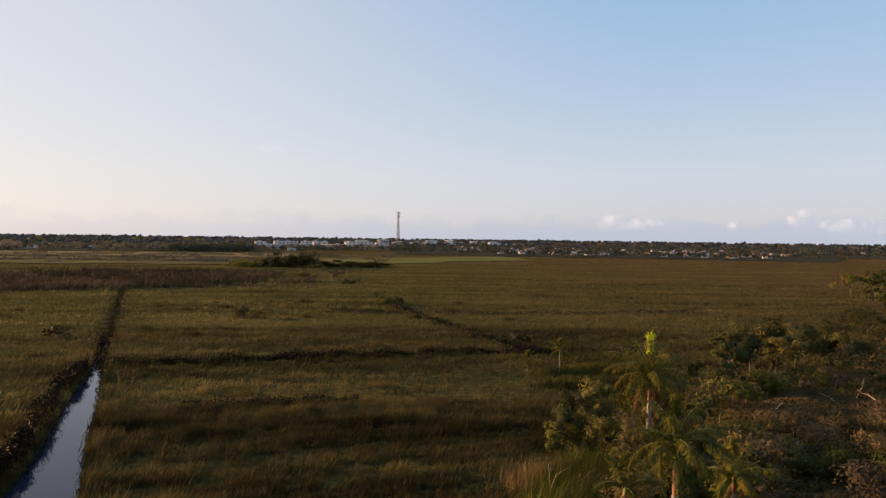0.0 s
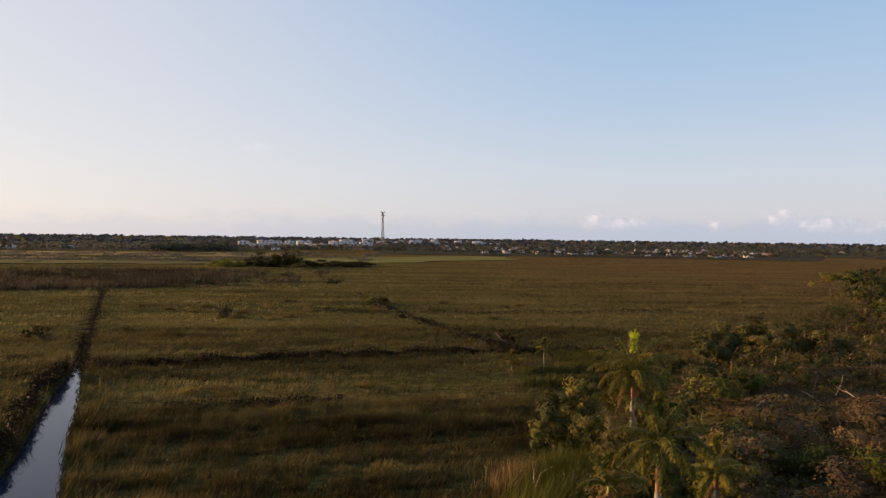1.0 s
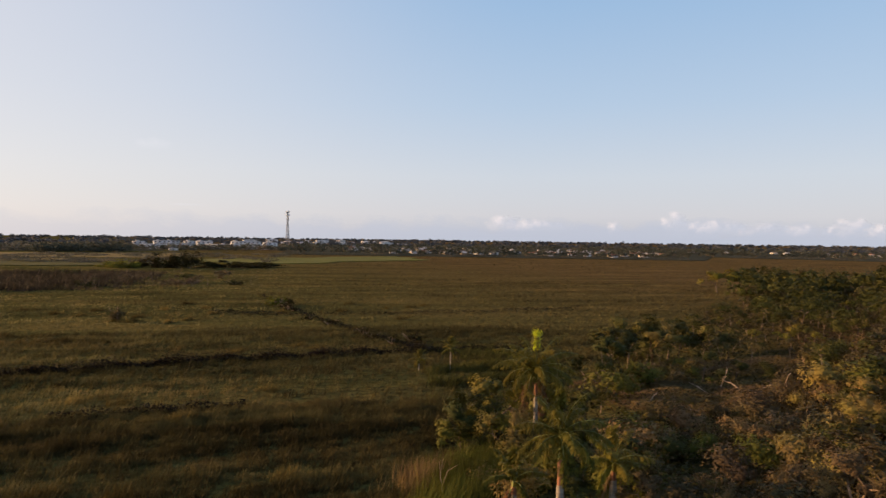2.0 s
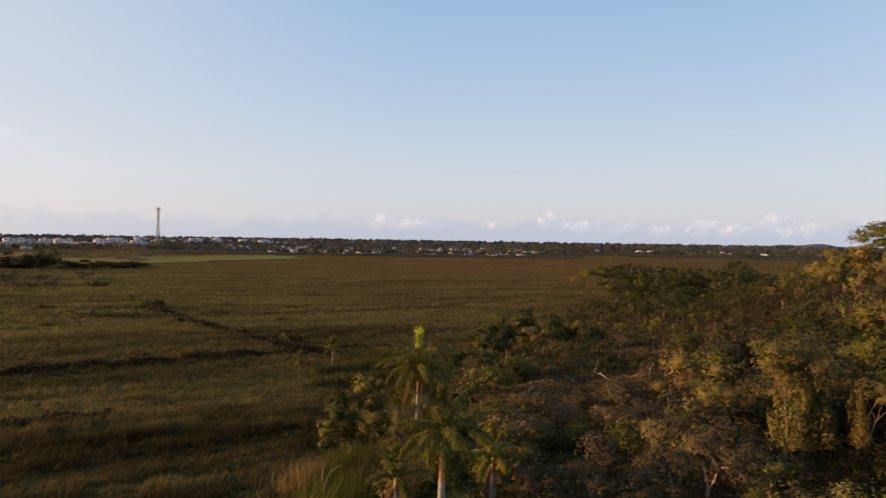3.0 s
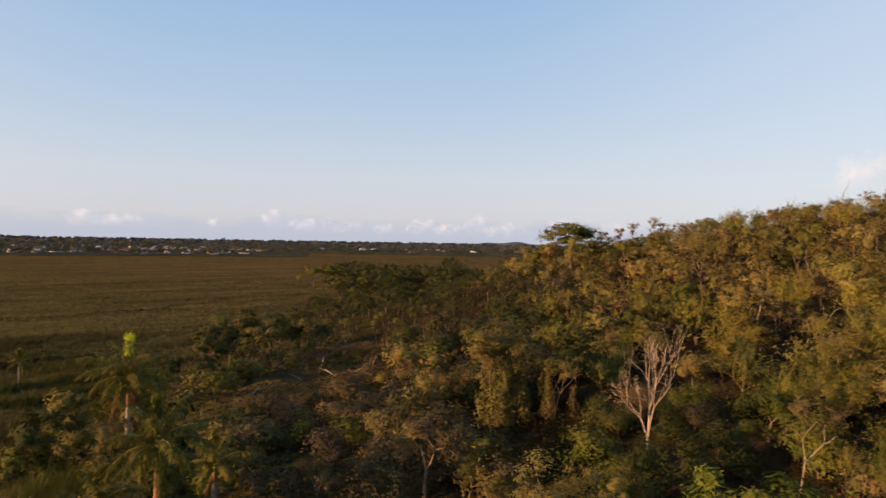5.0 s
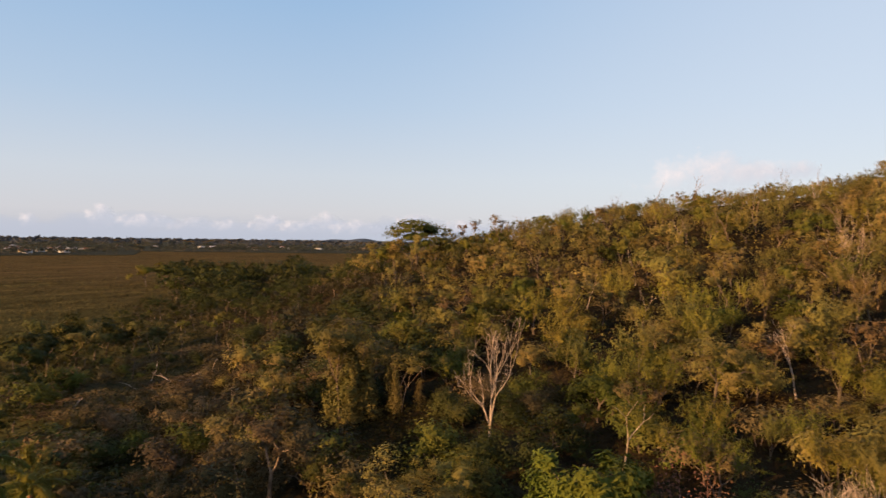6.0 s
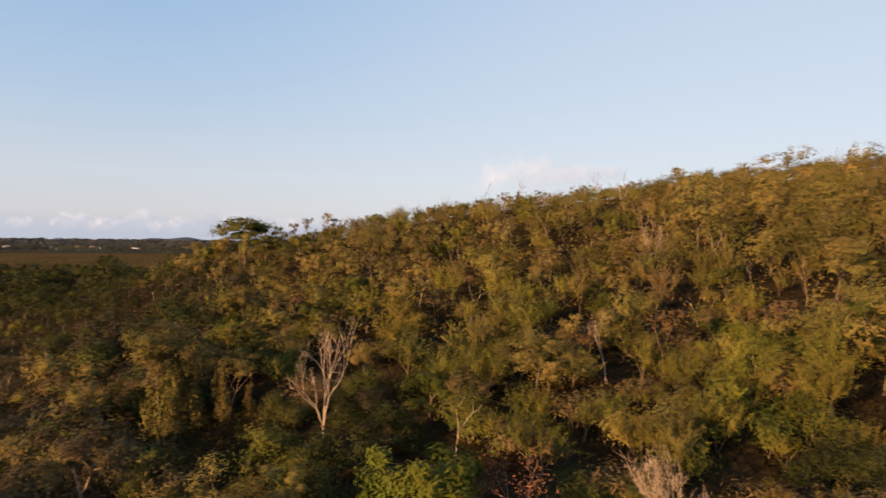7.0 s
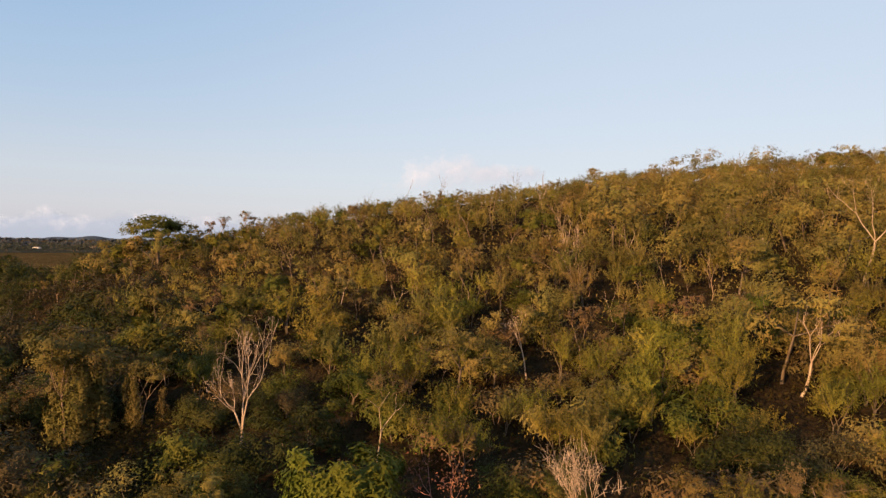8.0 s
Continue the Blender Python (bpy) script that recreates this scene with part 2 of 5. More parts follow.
M_WHITE = rough_material("white_render", [(0.3, (0.56, 0.56, 0.56)), (0.7, (0.72, 0.72, 0.72))], 0.3)
M_CREAM = rough_material("cream_render", [(0.3, (0.28, 0.24, 0.18)), (0.7, (0.38, 0.33, 0.26))], 0.3)
M_ROOF = rough_material("grey_roof", [(0.3, (0.14, 0.13, 0.13)), (0.7, (0.24, 0.22, 0.21))], 0.4)
M_ROOF_RED = rough_material("red_roof", [(0.3, (0.22, 0.10, 0.07)), (0.7, (0.32, 0.15, 0.10))], 0.4)
M_ROOF_PALE = rough_material("pale_roof", [(0.3, (0.42, 0.42, 0.43)), (0.7, (0.58, 0.58, 0.58))], 0.4)
M_DARK = rough_material("dark_glass", [(0.3, (0.03, 0.035, 0.045)), (0.7, (0.05, 0.055, 0.065))], 0.5, rough=0.2)
M_STEEL = rough_material("galvanised_steel", [(0.3, (0.16, 0.165, 0.18)), (0.7, (0.23, 0.235, 0.25))], 0.5, rough=0.6, metal=0.2)

# ---------------------------------------------------------------- mesh helpers


def mesh_from(name, v, f, material):
    """A mesh from an array of points and an array of faces with equal corners."""
    me = bpy.data.meshes.new(name)
    v, f = np.asarray(v, dtype=np.float32), np.asarray(f, dtype=np.int32)
    me.vertices.add(len(v))
    me.vertices.foreach_set("co", v.ravel())
    me.loops.add(f.size)
    me.loops.foreach_set("vertex_index", f.ravel())
    me.polygons.add(len(f))
    me.polygons.foreach_set("loop_start", np.arange(0, f.size, f.shape[1], dtype=np.int32))
    me.update(calc_edges=True)
    me.materials.append(material)
    return me


def join(parts):
    vs, fs, k = [], [], 0
    for v, f in parts:
        vs.append(v)
        fs.append(f + k)
        k += len(v)
    return np.concatenate(vs), np.concatenate(fs)


def part(name, data, parent, label=""):
    ob = new(name, data)
    ob.parent = parent
    return tagged(ob, label)


def box(x0, x1, y0, y1, z0, z1):
    v = np.array([(x, y, z) for z in (z0, z1) for y in (y0, y1) for x in (x0, x1)], dtype=float)
    f = np.array([(0, 2, 3, 1), (4, 5, 7, 6), (0, 1, 5, 4), (2, 6, 7, 3), (0, 4, 6, 2), (1, 3, 7, 5)])
    return v, f


def tubes(segs, sides=4):
    """Tapered tubes for segments (p0, p1, r0, r1)."""
    p0 = np.array([s[0] for s in segs])
    p1 = np.array([s[1] for s in segs])
    r0 = np.array([s[2] for s in segs])[:, None, None]
    r1 = np.array([s[3] for s in segs])[:, None, None]
    d = p1 - p0
    d /= np.linalg.norm(d, axis=1, keepdims=True) + 1e-9
    ref = np.where(np.abs(d[:, 2:3]) < 0.9, np.array([[0, 0, 1.0]]), np.array([[1.0, 0, 0]]))
    u = np.cross(d, ref)
    u /= np.linalg.norm(u, axis=1, keepdims=True)
    w = np.cross(d, u)
    ang = np.arange(sides) * 2 * np.pi / sides
    ring = np.cos(ang)[None, :, None] * u[:, None] + np.sin(ang)[None, :, None] * w[:, None]
    v = np.concatenate([p0[:, None] + ring * r0, p1[:, None] + ring * r1], axis=1).reshape(-1, 3)
    i = np.arange(sides)
    one = np.stack([i, (i + 1) % sides, (i + 1) % sides + sides, i + sides], 1)
    f = (one[None] + (np.arange(len(segs)) * sides * 2)[:, None, None]).reshape(-1, 4)
    return v, f


def leaves(rng, centres, size, up=0.5, along=None, aspect=0.55, face=None):
    """A pointed leaf, or leaf spray, at every centre."""
    n = len(centres)
    nrm = rng.normal(size=(n, 3)) * (1 - up) + np.array([0, 0, up])
    if face is not None:
        nrm = face + rng.normal(size=(n, 3)) * 0.26 + np.array([0, 0, 0.2])
    nrm /= np.linalg.norm(nrm, axis=1, keepdims=True)
    a = rng.normal(size=(n, 3)) if along is None else along + rng.normal(size=(n, 3)) * 0.35
    a -= nrm * (a * nrm).sum(1, keepdims=True)
    a /= np.linalg.norm(a, axis=1, keepdims=True) + 1e-9
    b = np.cross(nrm, a)
    s = (size * rng.uniform(0.6, 1.3, n))[:, None]
    foot = centres - a * s * 0.8
    v = np.stack([foot - b * s * aspect, foot + b * s * aspect, centres + a * s * 1.3], 1)
    return v.reshape(-1, 3), np.arange(n * 3).reshape(-1, 3)


def grow(rng, p, d, length, r, level, spec, segs, tips):
    """A limb in three bent pieces, then its forks."""
    k = 3
    for i in range(k):
        d = d + rng.normal(size=3) * spec["bend"] + np.array([0, 0, spec["lift"]])
        d = d / np.linalg.norm(d)
        q = p + d * length / k
        t = r * (1 - 0.35 / k)
        segs.append((p, q, r, t))
        p, r = q, t
    if level == 0:
        tips.append((p, d))
        return
    if level == 1 or (level == 2 and rng.uniform() < spec.get("skirt", 0)):
        tips.append((p, d))
    n = rng.integers(spec["fork"][0], spec["fork"][1] + 1)
    turn = rng.uniform(0, 6.3)
    ref = np.cross(d, (0.3, 0.8, 0.5))
    ref /= np.linalg.norm(ref)
    side = np.cross(d, ref)
    for j in range(n):
        an = turn + j * 6.283 / n + rng.uniform(-0.5, 0.5)
        sp = spec["angle"] * rng.uniform(0.6, 1.3)
        dd = d * math.cos(sp) + (ref * math.cos(an) + side * math.sin(an)) * math.sin(sp)
        grow(rng, p, dd, length * spec["shrink"] * rng.uniform(0.7, 1.2), r * (0.55 if n > 2 else 0.68), level - 1, spec, segs, tips)


SPECS = {
    # base: length of the bole, levels of forking, angle, clump of leaves round each tip
    "round": dict(bole=1.7, r=0.16, levels=3, fork=(2, 3), angle=0.75, shrink=0.72, bend=0.10, lift=0.03, clump=0.42, flat=0.75, lean=0.1, stems=1, skirt=0.8),
    "plume": dict(bole=1.3, r=0.12, levels=3, fork=(2, 3), angle=0.55, shrink=0.8, bend=0.08, lift=0.10, clump=0.36, flat=1.5, lean=0.15, stems=2, skirt=1.0),
    "flat": dict(bole=3.6, r=0.2, levels=3, fork=(3, 4), angle=1.05, shrink=0.62, bend=0.08, lift=0.02, clump=0.75, flat=0.4, lean=0.1, stems=1, skirt=0.8),
    "dry": dict(bole=1.6, r=0.13, levels=3, fork=(2, 3), angle=0.6, shrink=0.78, bend=0.12, lift=0.05, clump=0.4, flat=0.9, lean=0.15, stems=1),
    "shrub": dict(bole=0.6, r=0.06, levels=2, fork=(3, 4), angle=0.8, shrink=0.9, bend=0.12, lift=0.04, clump=0.55, flat=0.8, lean=0.3, stems=2),
    "vine": dict(bole=2.6, r=0.08, levels=2, fork=(2, 3), angle=0.5, shrink=0.7, bend=0.1, lift=0.08, clump=0.5, flat=0.9, lean=0.05, stems=2),
}


def tree_arrays(kind, seed, count, size, along=False, limbs=400, sides=4):
    """Wood and leaves of one tree of a kind: count leaf sprays of a size."""
    rng = np.random.default_rng(seed)
    s = SPECS[kind]
    segs, tips = [], []
    for k in range(s["stems"]):
        an = rng.uniform(0, 6.3)
        d = np.array([math.cos(an) * s["lean"] * (1 + k), math.sin(an) * s["lean"] * (1 + k), 1.0])
        grow(rng, np.array([0.0, 0, -0.4]), d / np.linalg.norm(d), s["bole"] + 0.4, s["r"] * (1 - 0.2 * k), s["levels"], s, segs, tips)
    pts = np.array([t[0] for t in tips])
    dirs = np.array([t[1] for t in tips])
    pick = rng.integers(0, len(pts), count)
    weight = rng.uniform(0.5, 1.25, len(pts))[pick][:, None]
    ball = rng.normal(size=(count, 3))
    ball /= np.linalg.norm(ball, axis=1, keepdims=True)
    # broad sprays fill the heart of every clump, small ones make its surface
    inner = rng.uniform(0, 1, count) < 0.22
    depth = np.where(inner, rng.uniform(0.1, 0.6, count), rng.uniform(0.45, 1.1, count))[:, None]
    size = size * np.where(inner, 1.6, 1.05)
    off = ball * depth * s["clump"] * 1.5 * weight * np.array([1, 1, s["flat"]])
    c = pts[pick] + off
    axis_ = c - np.array([pts[:, 0].mean(), pts[:, 1].mean(), pts[:, 2].mean() - 0.8])
    face = ball * 0.5 + 0.8 * axis_ / (np.linalg.norm(axis_, axis=1, keepdims=True) + 1e-6)
    if kind == "vine":
        # a ragged thatch on top, and leafy pillars of climbers that widen towards the ground
        top = pts[:, 2].max()
        c[:, 2] = top + (c[:, 2] - top) * 0.7
        c[:, :2] *= 1.15
        hubs = rng.normal(size=(5, 2)) * 0.8
        reach = rng.uniform(0.45, 1.0, 5) * top
        on = np.nonzero(rng.uniform(0, 1, count) < 0.7)[0]
        hb = rng.choice(5, len(on), p=reach / reach.sum())
        zz = rng.uniform(0, 1, len(on)) * reach[hb]
        girth = 0.2 + 0.42 * (1 - zz / reach[hb]) ** 0.7
        an = np.arctan2(ball[on, 1], ball[on, 0])
        girth = girth * (1 + 0.4 * np.sin(zz * 4.1 + hb * 1.7 + 1.5 * np.sin(an * 2 + hb)))
        wob = np.stack([np.sin(zz * 1.3 + hb * 2), np.cos(zz * 1.1 + hb)], 1) * 0.16
        c[on, :2] = hubs[hb] + wob + ball[on, :2] * girth[:, None]
        c[on, 2] = zz + rng.normal(0, 0.1, len(on))
        face[on] = ball[on]
    if along:
        t = np.where(inner, rng.uniform(-0.5, 0.7, count), rng.uniform(-0.4, 1.3, count))[:, None]
        c = pts[pick] + dirs[pick] * t + ball * depth * 0.36 * weight * (1.35 - 0.8 * t)
    c[:, 2] = np.maximum(c[:, 2], 0.15)
    lv = leaves(rng, c, size, 0.35, dirs[pick] if along else None, 0.27 if along else 0.38, face)
    segs.sort(key=lambda q: -q[2])
    return tubes(segs[:limbs], sides), lv


def bare_arrays(seed, bole, r, levels, angle, shrink, fork=(2, 3), lift=0.08, bend=0.13, lean=0.1):
    rng = np.random.default_rng(seed)
    s = dict(bend=bend, lift=lift, fork=fork, angle=angle, shrink=shrink)
    segs, tips = [], []
    an = rng.uniform(0, 6.3)
    d = np.array([math.cos(an) * lean, math.sin(an) * lean, 1.0])
    grow(rng, np.array([0.0, 0, -0.4]), d / np.linalg.norm(d), bole + 0.4, r, levels, s, segs, tips)
    return tubes(segs), np.array([t[0] for t in tips])


# ---------------------------------------------------------------- lie of the land
CANAL_A, CANAL_B = np.array([-27.8, 47.2]), np.array([-108.0, 229.0])
CANAL_D = (CANAL_B - CANAL_A) / np.linalg.norm(CANAL_B - CANAL_A)
DITCH = [(-44.5, 92.5), (-31, 97), (-18, 102), (-6, 103.5), (5, 107), (20, 108), (34, 106)]
FOREST_EDGE = [(0, 8), (4, 25), (8, 43), (11, 55), (18, 66), (30, 86), (44, 95), (60, 115), (76, 134), (94, 153), (120, 184), (140, 220), (168, 236), (260, 250), (420, 200)]


def hill(x, y):
    return (36.0 * np.exp(-((x - 188.8) ** 2 + (y + 55.8) ** 2) / 107.4 ** 2)
            + 13.0 * np.exp(-((x - 130.4) ** 2 + (y - 58.1) ** 2) / 64.1 ** 2))


def canal_offset(x, y):
    """Distance along the canal from its near end, and to the side of its midline."""
    rx, ry = x - CANAL_A[0], y - CANAL_A[1]
    s = rx * CANAL_D[0] + ry * CANAL_D[1]
    return s, rx * CANAL_D[1] - ry * CANAL_D[0] - np.interp(s, (-5, 11, 32, 47, 60, 240), (0.0, 0.45, 0.75, 1.1, 1.0, 0.0))


def canal_half(s):
    """Half the width of the open water, then of the overgrown ditch."""
    return np.interp(s, (-60, 0, 11, 32, 46, 52, 260), (2.7, 2.35, 1.75, 1.4, 0.6, 0.7, 0.7))


def ditch_gap(x, y):
    best = np.full(np.shape(x), 1e9)
    for (ax, ay), (bx, by) in zip(DITCH, DITCH[1:]):
        dx, dy = bx - ax, by - ay
        t = np.clip(((x - ax) * dx + (y - ay) * dy) / (dx * dx + dy * dy), 0, 1)
        best = np.minimum(best, np.hypot(x - ax - t * dx, y - ay - t * dy))
    return best


def in_forest(x, y):
    """Metres inside the edge of the woods (negative outside), by the edge's line."""
    ex, ey = np.array(FOREST_EDGE, dtype=float).T
    return np.interp(x, ex, ey) - y - 3.0 * np.sin(x * 0.21) - 2.0 * np.sin(x * 0.53 + 1)


def land(x, y):
    z = hill(x, y) * np.clip((in_forest(x, y) - 5) / 60, 0, 1)
    s, off = canal_offset(x, y)
    cut = np.clip((canal_half(s) + 0.3 - np.abs(off)) / 0.9, 0, 1) * np.clip((s + 30) / 3, 0, 1) * (s < 240)
    z = z - 1.1 * cut - 0.7 * np.clip((1.1 - ditch_gap(x, y)) / 0.8, 0, 1)
    return z


def axis(lo, hi, step):
    inner = np.arange(lo, hi, step)
    out = 14 * 1.22 ** np.arange(0, 30)
    left = lo - np.cumsum(out)
    right = inner[-1] + np.cumsum(out)
    return np.concatenate([[-4900], left[left > -4800][::-1], inner, right[right < 4800], [4900]])


gx = axis(-130, 330, 3.0)
gx = np.concatenate([gx[gx < -62], np.arange(-61, -14, 0.8), np.arange(-13.5, 50, 2.0), np.arange(51, 330, 5.0), gx[gx > 331]])
gy = axis(-180, 260, 2.6)
gy = np.concatenate([gy[gy < -180], np.arange(-180, 12, 8.0), np.arange(14, 112, 1.1), gy[gy > 112.5]])
X, Y = np.meshgrid(gx, gy)
Z = land(X, Y)
nx, ny = len(gx), len(gy)
i = (np.arange(ny - 1)[:, None] * nx + np.arange(nx - 1)[None]).ravel()
ground = new("ground", mesh_from("ground", np.stack([X, Y, Z], -1).reshape(-1, 3), np.stack([i, i + 1, i + nx + 1, i + nx], 1), M_GROUND))
tagged(ground, "flat olive and brown marsh rising to a wooded hill", "ground", kind="structure")
ground.data.polygons.foreach_set("use_smooth", np.ones(len(ground.data.polygons), dtype=bool))

s_ = np.arange(-28, 54, 3.0)
mid = CANAL_A + s_[:, None] * CANAL_D
nrm_ = np.array([CANAL_D[1], -CANAL_D[0]])
wv = np.concatenate([np.c_[mid + nrm_ * 4.5, np.full(len(s_), -0.45)], np.c_[mid - nrm_ * 4.5, np.full(len(s_), -0.45)]])
k_ = np.arange(len(s_) - 1)
water = new("water", mesh_from("water", wv, np.stack([k_, k_ + 1, k_ + 1 + len(s_), k_ + len(s_)], 1), M_WATER))
tagged(water, "still dark canal water reflecting the evening sky", "water", kind="structure")

# ---------------------------------------------------------------- reeds and grass


def scatter(rng, n, r0, r1, a0, a1):
    """Points spread evenly over a sector of the marsh, angles in degrees left of +Y."""
    r = np.sqrt(rng.uniform(r0 * r0, r1 * r1, n))
    an = np.radians(rng.uniform(a0, a1, n))
    return -np.sin(an) * r, np.cos(an) * r


def tufts(rng, x, y, z, height, width, blades, lean=(0.25, 0.1), spread=0.3):
    n = len(x)
    h = height * rng.uniform(0.6, 1.25, n)
    base = np.stack([x, y, z - 0.1], 1)[:, None] + np.concatenate([rng.normal(size=(n, blades, 2)) * spread, np.zeros((n, blades, 1))], 2)
    an = rng.uniform(0, 6.283, (n, blades))
    out = rng.uniform(0.05, 0.55, (n, blades))
    hh = h[:, None] * rng.uniform(0.55, 1.1, (n, blades))
    tip = base + np.stack([hh * (np.cos(an) * out + lean[0]), hh * (np.sin(an) * out + lean[1]), hh], 2)
    w = np.stack([-np.sin(an + 0.7), np.cos(an + 0.7), np.zeros_like(an)], 2) * (width * rng.uniform(0.6, 1.3, (n, blades)))[..., None]
    v = np.stack([base - w, base + w, tip], 2).reshape(-1, 3)
    return v, np.arange(len(v)).reshape(-1, 3)


def smooth_noise(x, y, scale, seed):
    """Cheap drifting unevenness between -1 and 1."""
    rng = np.random.default_rng(seed)
    t = 0
    for k in range(6):
        an, ph = rng.uniform(0, 6.283), rng.uniform(0, 6.283)
        f = scale * rng.uniform(0.5, 1.8)
        t = t + np.sin(f * (x * math.cos(an) * 0.55 + y * math.sin(an) * 1.3) + ph)
    return t / 3.0


def marsh(name, seed, n, r0, r1, a0, a1, height, width, blades, material, label):
    rng = np.random.default_rng(seed)
    x, y = scatter(rng, n, r0, r1, a0, a1)
    s, off = canal_offset(x, y)
    dens = smooth_noise(x, y, 0.16, 5)
    keep = (in_forest(x, y) < 2) & (np.abs(off) > canal_half(s) + 0.2) & (ditch_gap(x, y) > 1.0) & (dens * 0.5 + rng.uniform(-0.8, 0.8, n) > -0.7) & (smooth_noise(x, y, 2.0, 9) * 0.6 + rng.uniform(-0.8, 0.8, n) > -0.55)
    x, y, dens = x[keep], y[keep], dens[keep]
    h = height * (1 + 0.16 * np.clip(dens, -1, 1) + 0.45 * np.clip(smooth_noise(x, y, 2.0, 9), -1, 1))
    # the reeds along the canal grow tallest
    s, off = canal_offset(x, y)
    h = h * (1 + 0.45 * np.exp(-((np.abs(off) - 3) / 2.0) ** 2))
    ob = new(name, mesh_from(name, *tufts(rng, x, y, land(x, y), h, width, blades, spread=0.18 + width * 2), material))
    return tagged(ob, label, "grass", kind="stuff")


marsh("marsh_grass", 11, 42000, 36, 75, -12, 40, 0.74, 0.04, 6, M_GRASS_NEAR, "tall olive marsh grass leaning in the wind")
marsh("marsh_grass", 15, 5000, 1, 36, -180, 180, 0.74, 0.045, 5, M_GRASS_NEAR, "tall olive marsh grass leaning in the wind")
marsh("marsh_grass", 12, 42000, 75, 140, -30, 40, 0.7, 0.065, 4, M_GRASS, "tall olive marsh grass leaning in the wind")
# lightened copy from here outwards, brightness by distance put into the colour
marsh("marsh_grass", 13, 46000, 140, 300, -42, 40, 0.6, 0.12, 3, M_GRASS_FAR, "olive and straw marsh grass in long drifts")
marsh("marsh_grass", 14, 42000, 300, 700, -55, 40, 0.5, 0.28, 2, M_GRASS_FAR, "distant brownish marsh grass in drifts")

# brown reed bed
rng = np.random.default_rng(21)
x, y = scatter(rng, 10000, 245, 355, 2, 40)
keep = smooth_noise(x, y, 0.05, 3) + rng.uniform(-0.6, 0.6, len(x)) - np.clip((x + 95) / 40, -0.3, 1.6) - np.clip((np.hypot(x, y) - 315) / 45, 0, 1.5) * rng.uniform(0, 1, len(x)) > -0.3
x, y = x[keep], y[keep]
tagged(new("reed_bed", mesh_from("reed_bed", *tufts(rng, x, y, land(x, y), 2.3 + 1.3 * smooth_noise(x, y, 0.16, 8), 0.16, 7, spread=0.9), M_REED)),
       "dark brown reed bed standing above the marsh grass", "reeds", kind="stuff")

x, y = scatter(rng, 90, 240, 330, 5, 40)
segs = [(np.array([a_, b_, 0.0]), np.array([a_ + rng.normal() * 0.5, b_ + rng.normal() * 0.5, rng.uniform(1.8, 3.8)]), 0.05, 0.03) for a_, b_ in zip(x, y)]
tagged(new("reed_stems", mesh_from("reed_stems", *tubes(segs, 3), M_TWIG)), "dry dead stems standing in the reed bed", "reeds", kind="stuff")
# straw-coloured tufts here and there
x, y = scatter(rng, 1500, 45, 190, -8, 38)
hub = rng.integers(0, 45, 1500)
x, y = x[hub] + rng.normal(0, 0.7, 1500), y[hub] + rng.normal(0, 0.5, 1500)
s, off = canal_offset(x, y)
keep = (np.abs(off) > 4) & (in_forest(x, y) < -2)
x, y = x[keep], y[keep]
tagged(new("straw_tufts", mesh_from("straw_tufts", *tufts(rng, x, y, land(x, y), 1.1, 0.04, 7), M_STRAW)), "straw-yellow grass tufts dotted over the marsh", "grass", kind="stuff")

# lush clump by the palms
rng = np.random.default_rng(22)
x = rng.normal(9.9, 1.7, 1500)
y = 48 + (x - 9.9) * 0.9 + rng.normal(0, 2.0, 1500)
tagged(new("tall_grass_clump", mesh_from("tall_grass_clump", *tufts(rng, x, y, land(x, y), 2.2, 0.04, 10, lean=(0.25, 0.0)), M_LUSH)),
       "bright green clump of tall grass at the wood's edge", "grass", kind="stuff")
rng = np.random.default_rng(24)
mid_az, mid_d = np.radians(rng.uniform(8.0, 15.5, 2600)), rng.normal(96, 7, 2600)
x, y = np.sin(mid_az) * mid_d, np.cos(mid_az) * mid_d
keep = smooth_noise(x, y, 0.5, 14) > -0.25
x, y = x[keep], y[keep]
tagged(new("tall_grass_clump", mesh_from("tall_grass_clump", *tufts(rng, x, y, land(x, y), 1.15 + 0.5 * smooth_noise(x, y, 0.5, 14), 0.05, 7), M_MEADOW)),
       "lush green mounds of tall grass along the wood's edge", "grass", kind="stuff")
x = rng.normal(6.6, 0.8, 160)
y = rng.normal(49.0, 1.0, 160)
tagged(new("dry_grass_clump", mesh_from("dry_grass_clump", *tufts(rng, x, y, land(x, y), 2.0, 0.035, 9), M_BROWN)),
       "rust-brown clump of dry grass beside green grass", "grass", kind="stuff")


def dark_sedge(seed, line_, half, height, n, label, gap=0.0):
    """A ragged strip of low sedge and ferns along a wet line in the marsh, near-black to stand in for shade."""
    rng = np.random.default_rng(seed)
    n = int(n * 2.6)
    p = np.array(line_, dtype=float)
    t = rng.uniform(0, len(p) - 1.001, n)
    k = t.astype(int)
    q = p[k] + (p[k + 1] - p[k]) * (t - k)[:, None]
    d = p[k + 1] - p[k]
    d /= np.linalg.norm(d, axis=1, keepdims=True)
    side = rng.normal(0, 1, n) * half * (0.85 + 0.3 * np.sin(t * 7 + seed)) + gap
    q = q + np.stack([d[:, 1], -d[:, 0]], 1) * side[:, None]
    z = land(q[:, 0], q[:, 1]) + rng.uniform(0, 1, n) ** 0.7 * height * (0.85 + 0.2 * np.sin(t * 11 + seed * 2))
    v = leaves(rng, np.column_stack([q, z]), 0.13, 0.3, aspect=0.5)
    return tagged(new("marsh_sedge", mesh_from("marsh_sedge", *v, M_SEDGE_SHADE)), label, "sedge", kind="stuff")


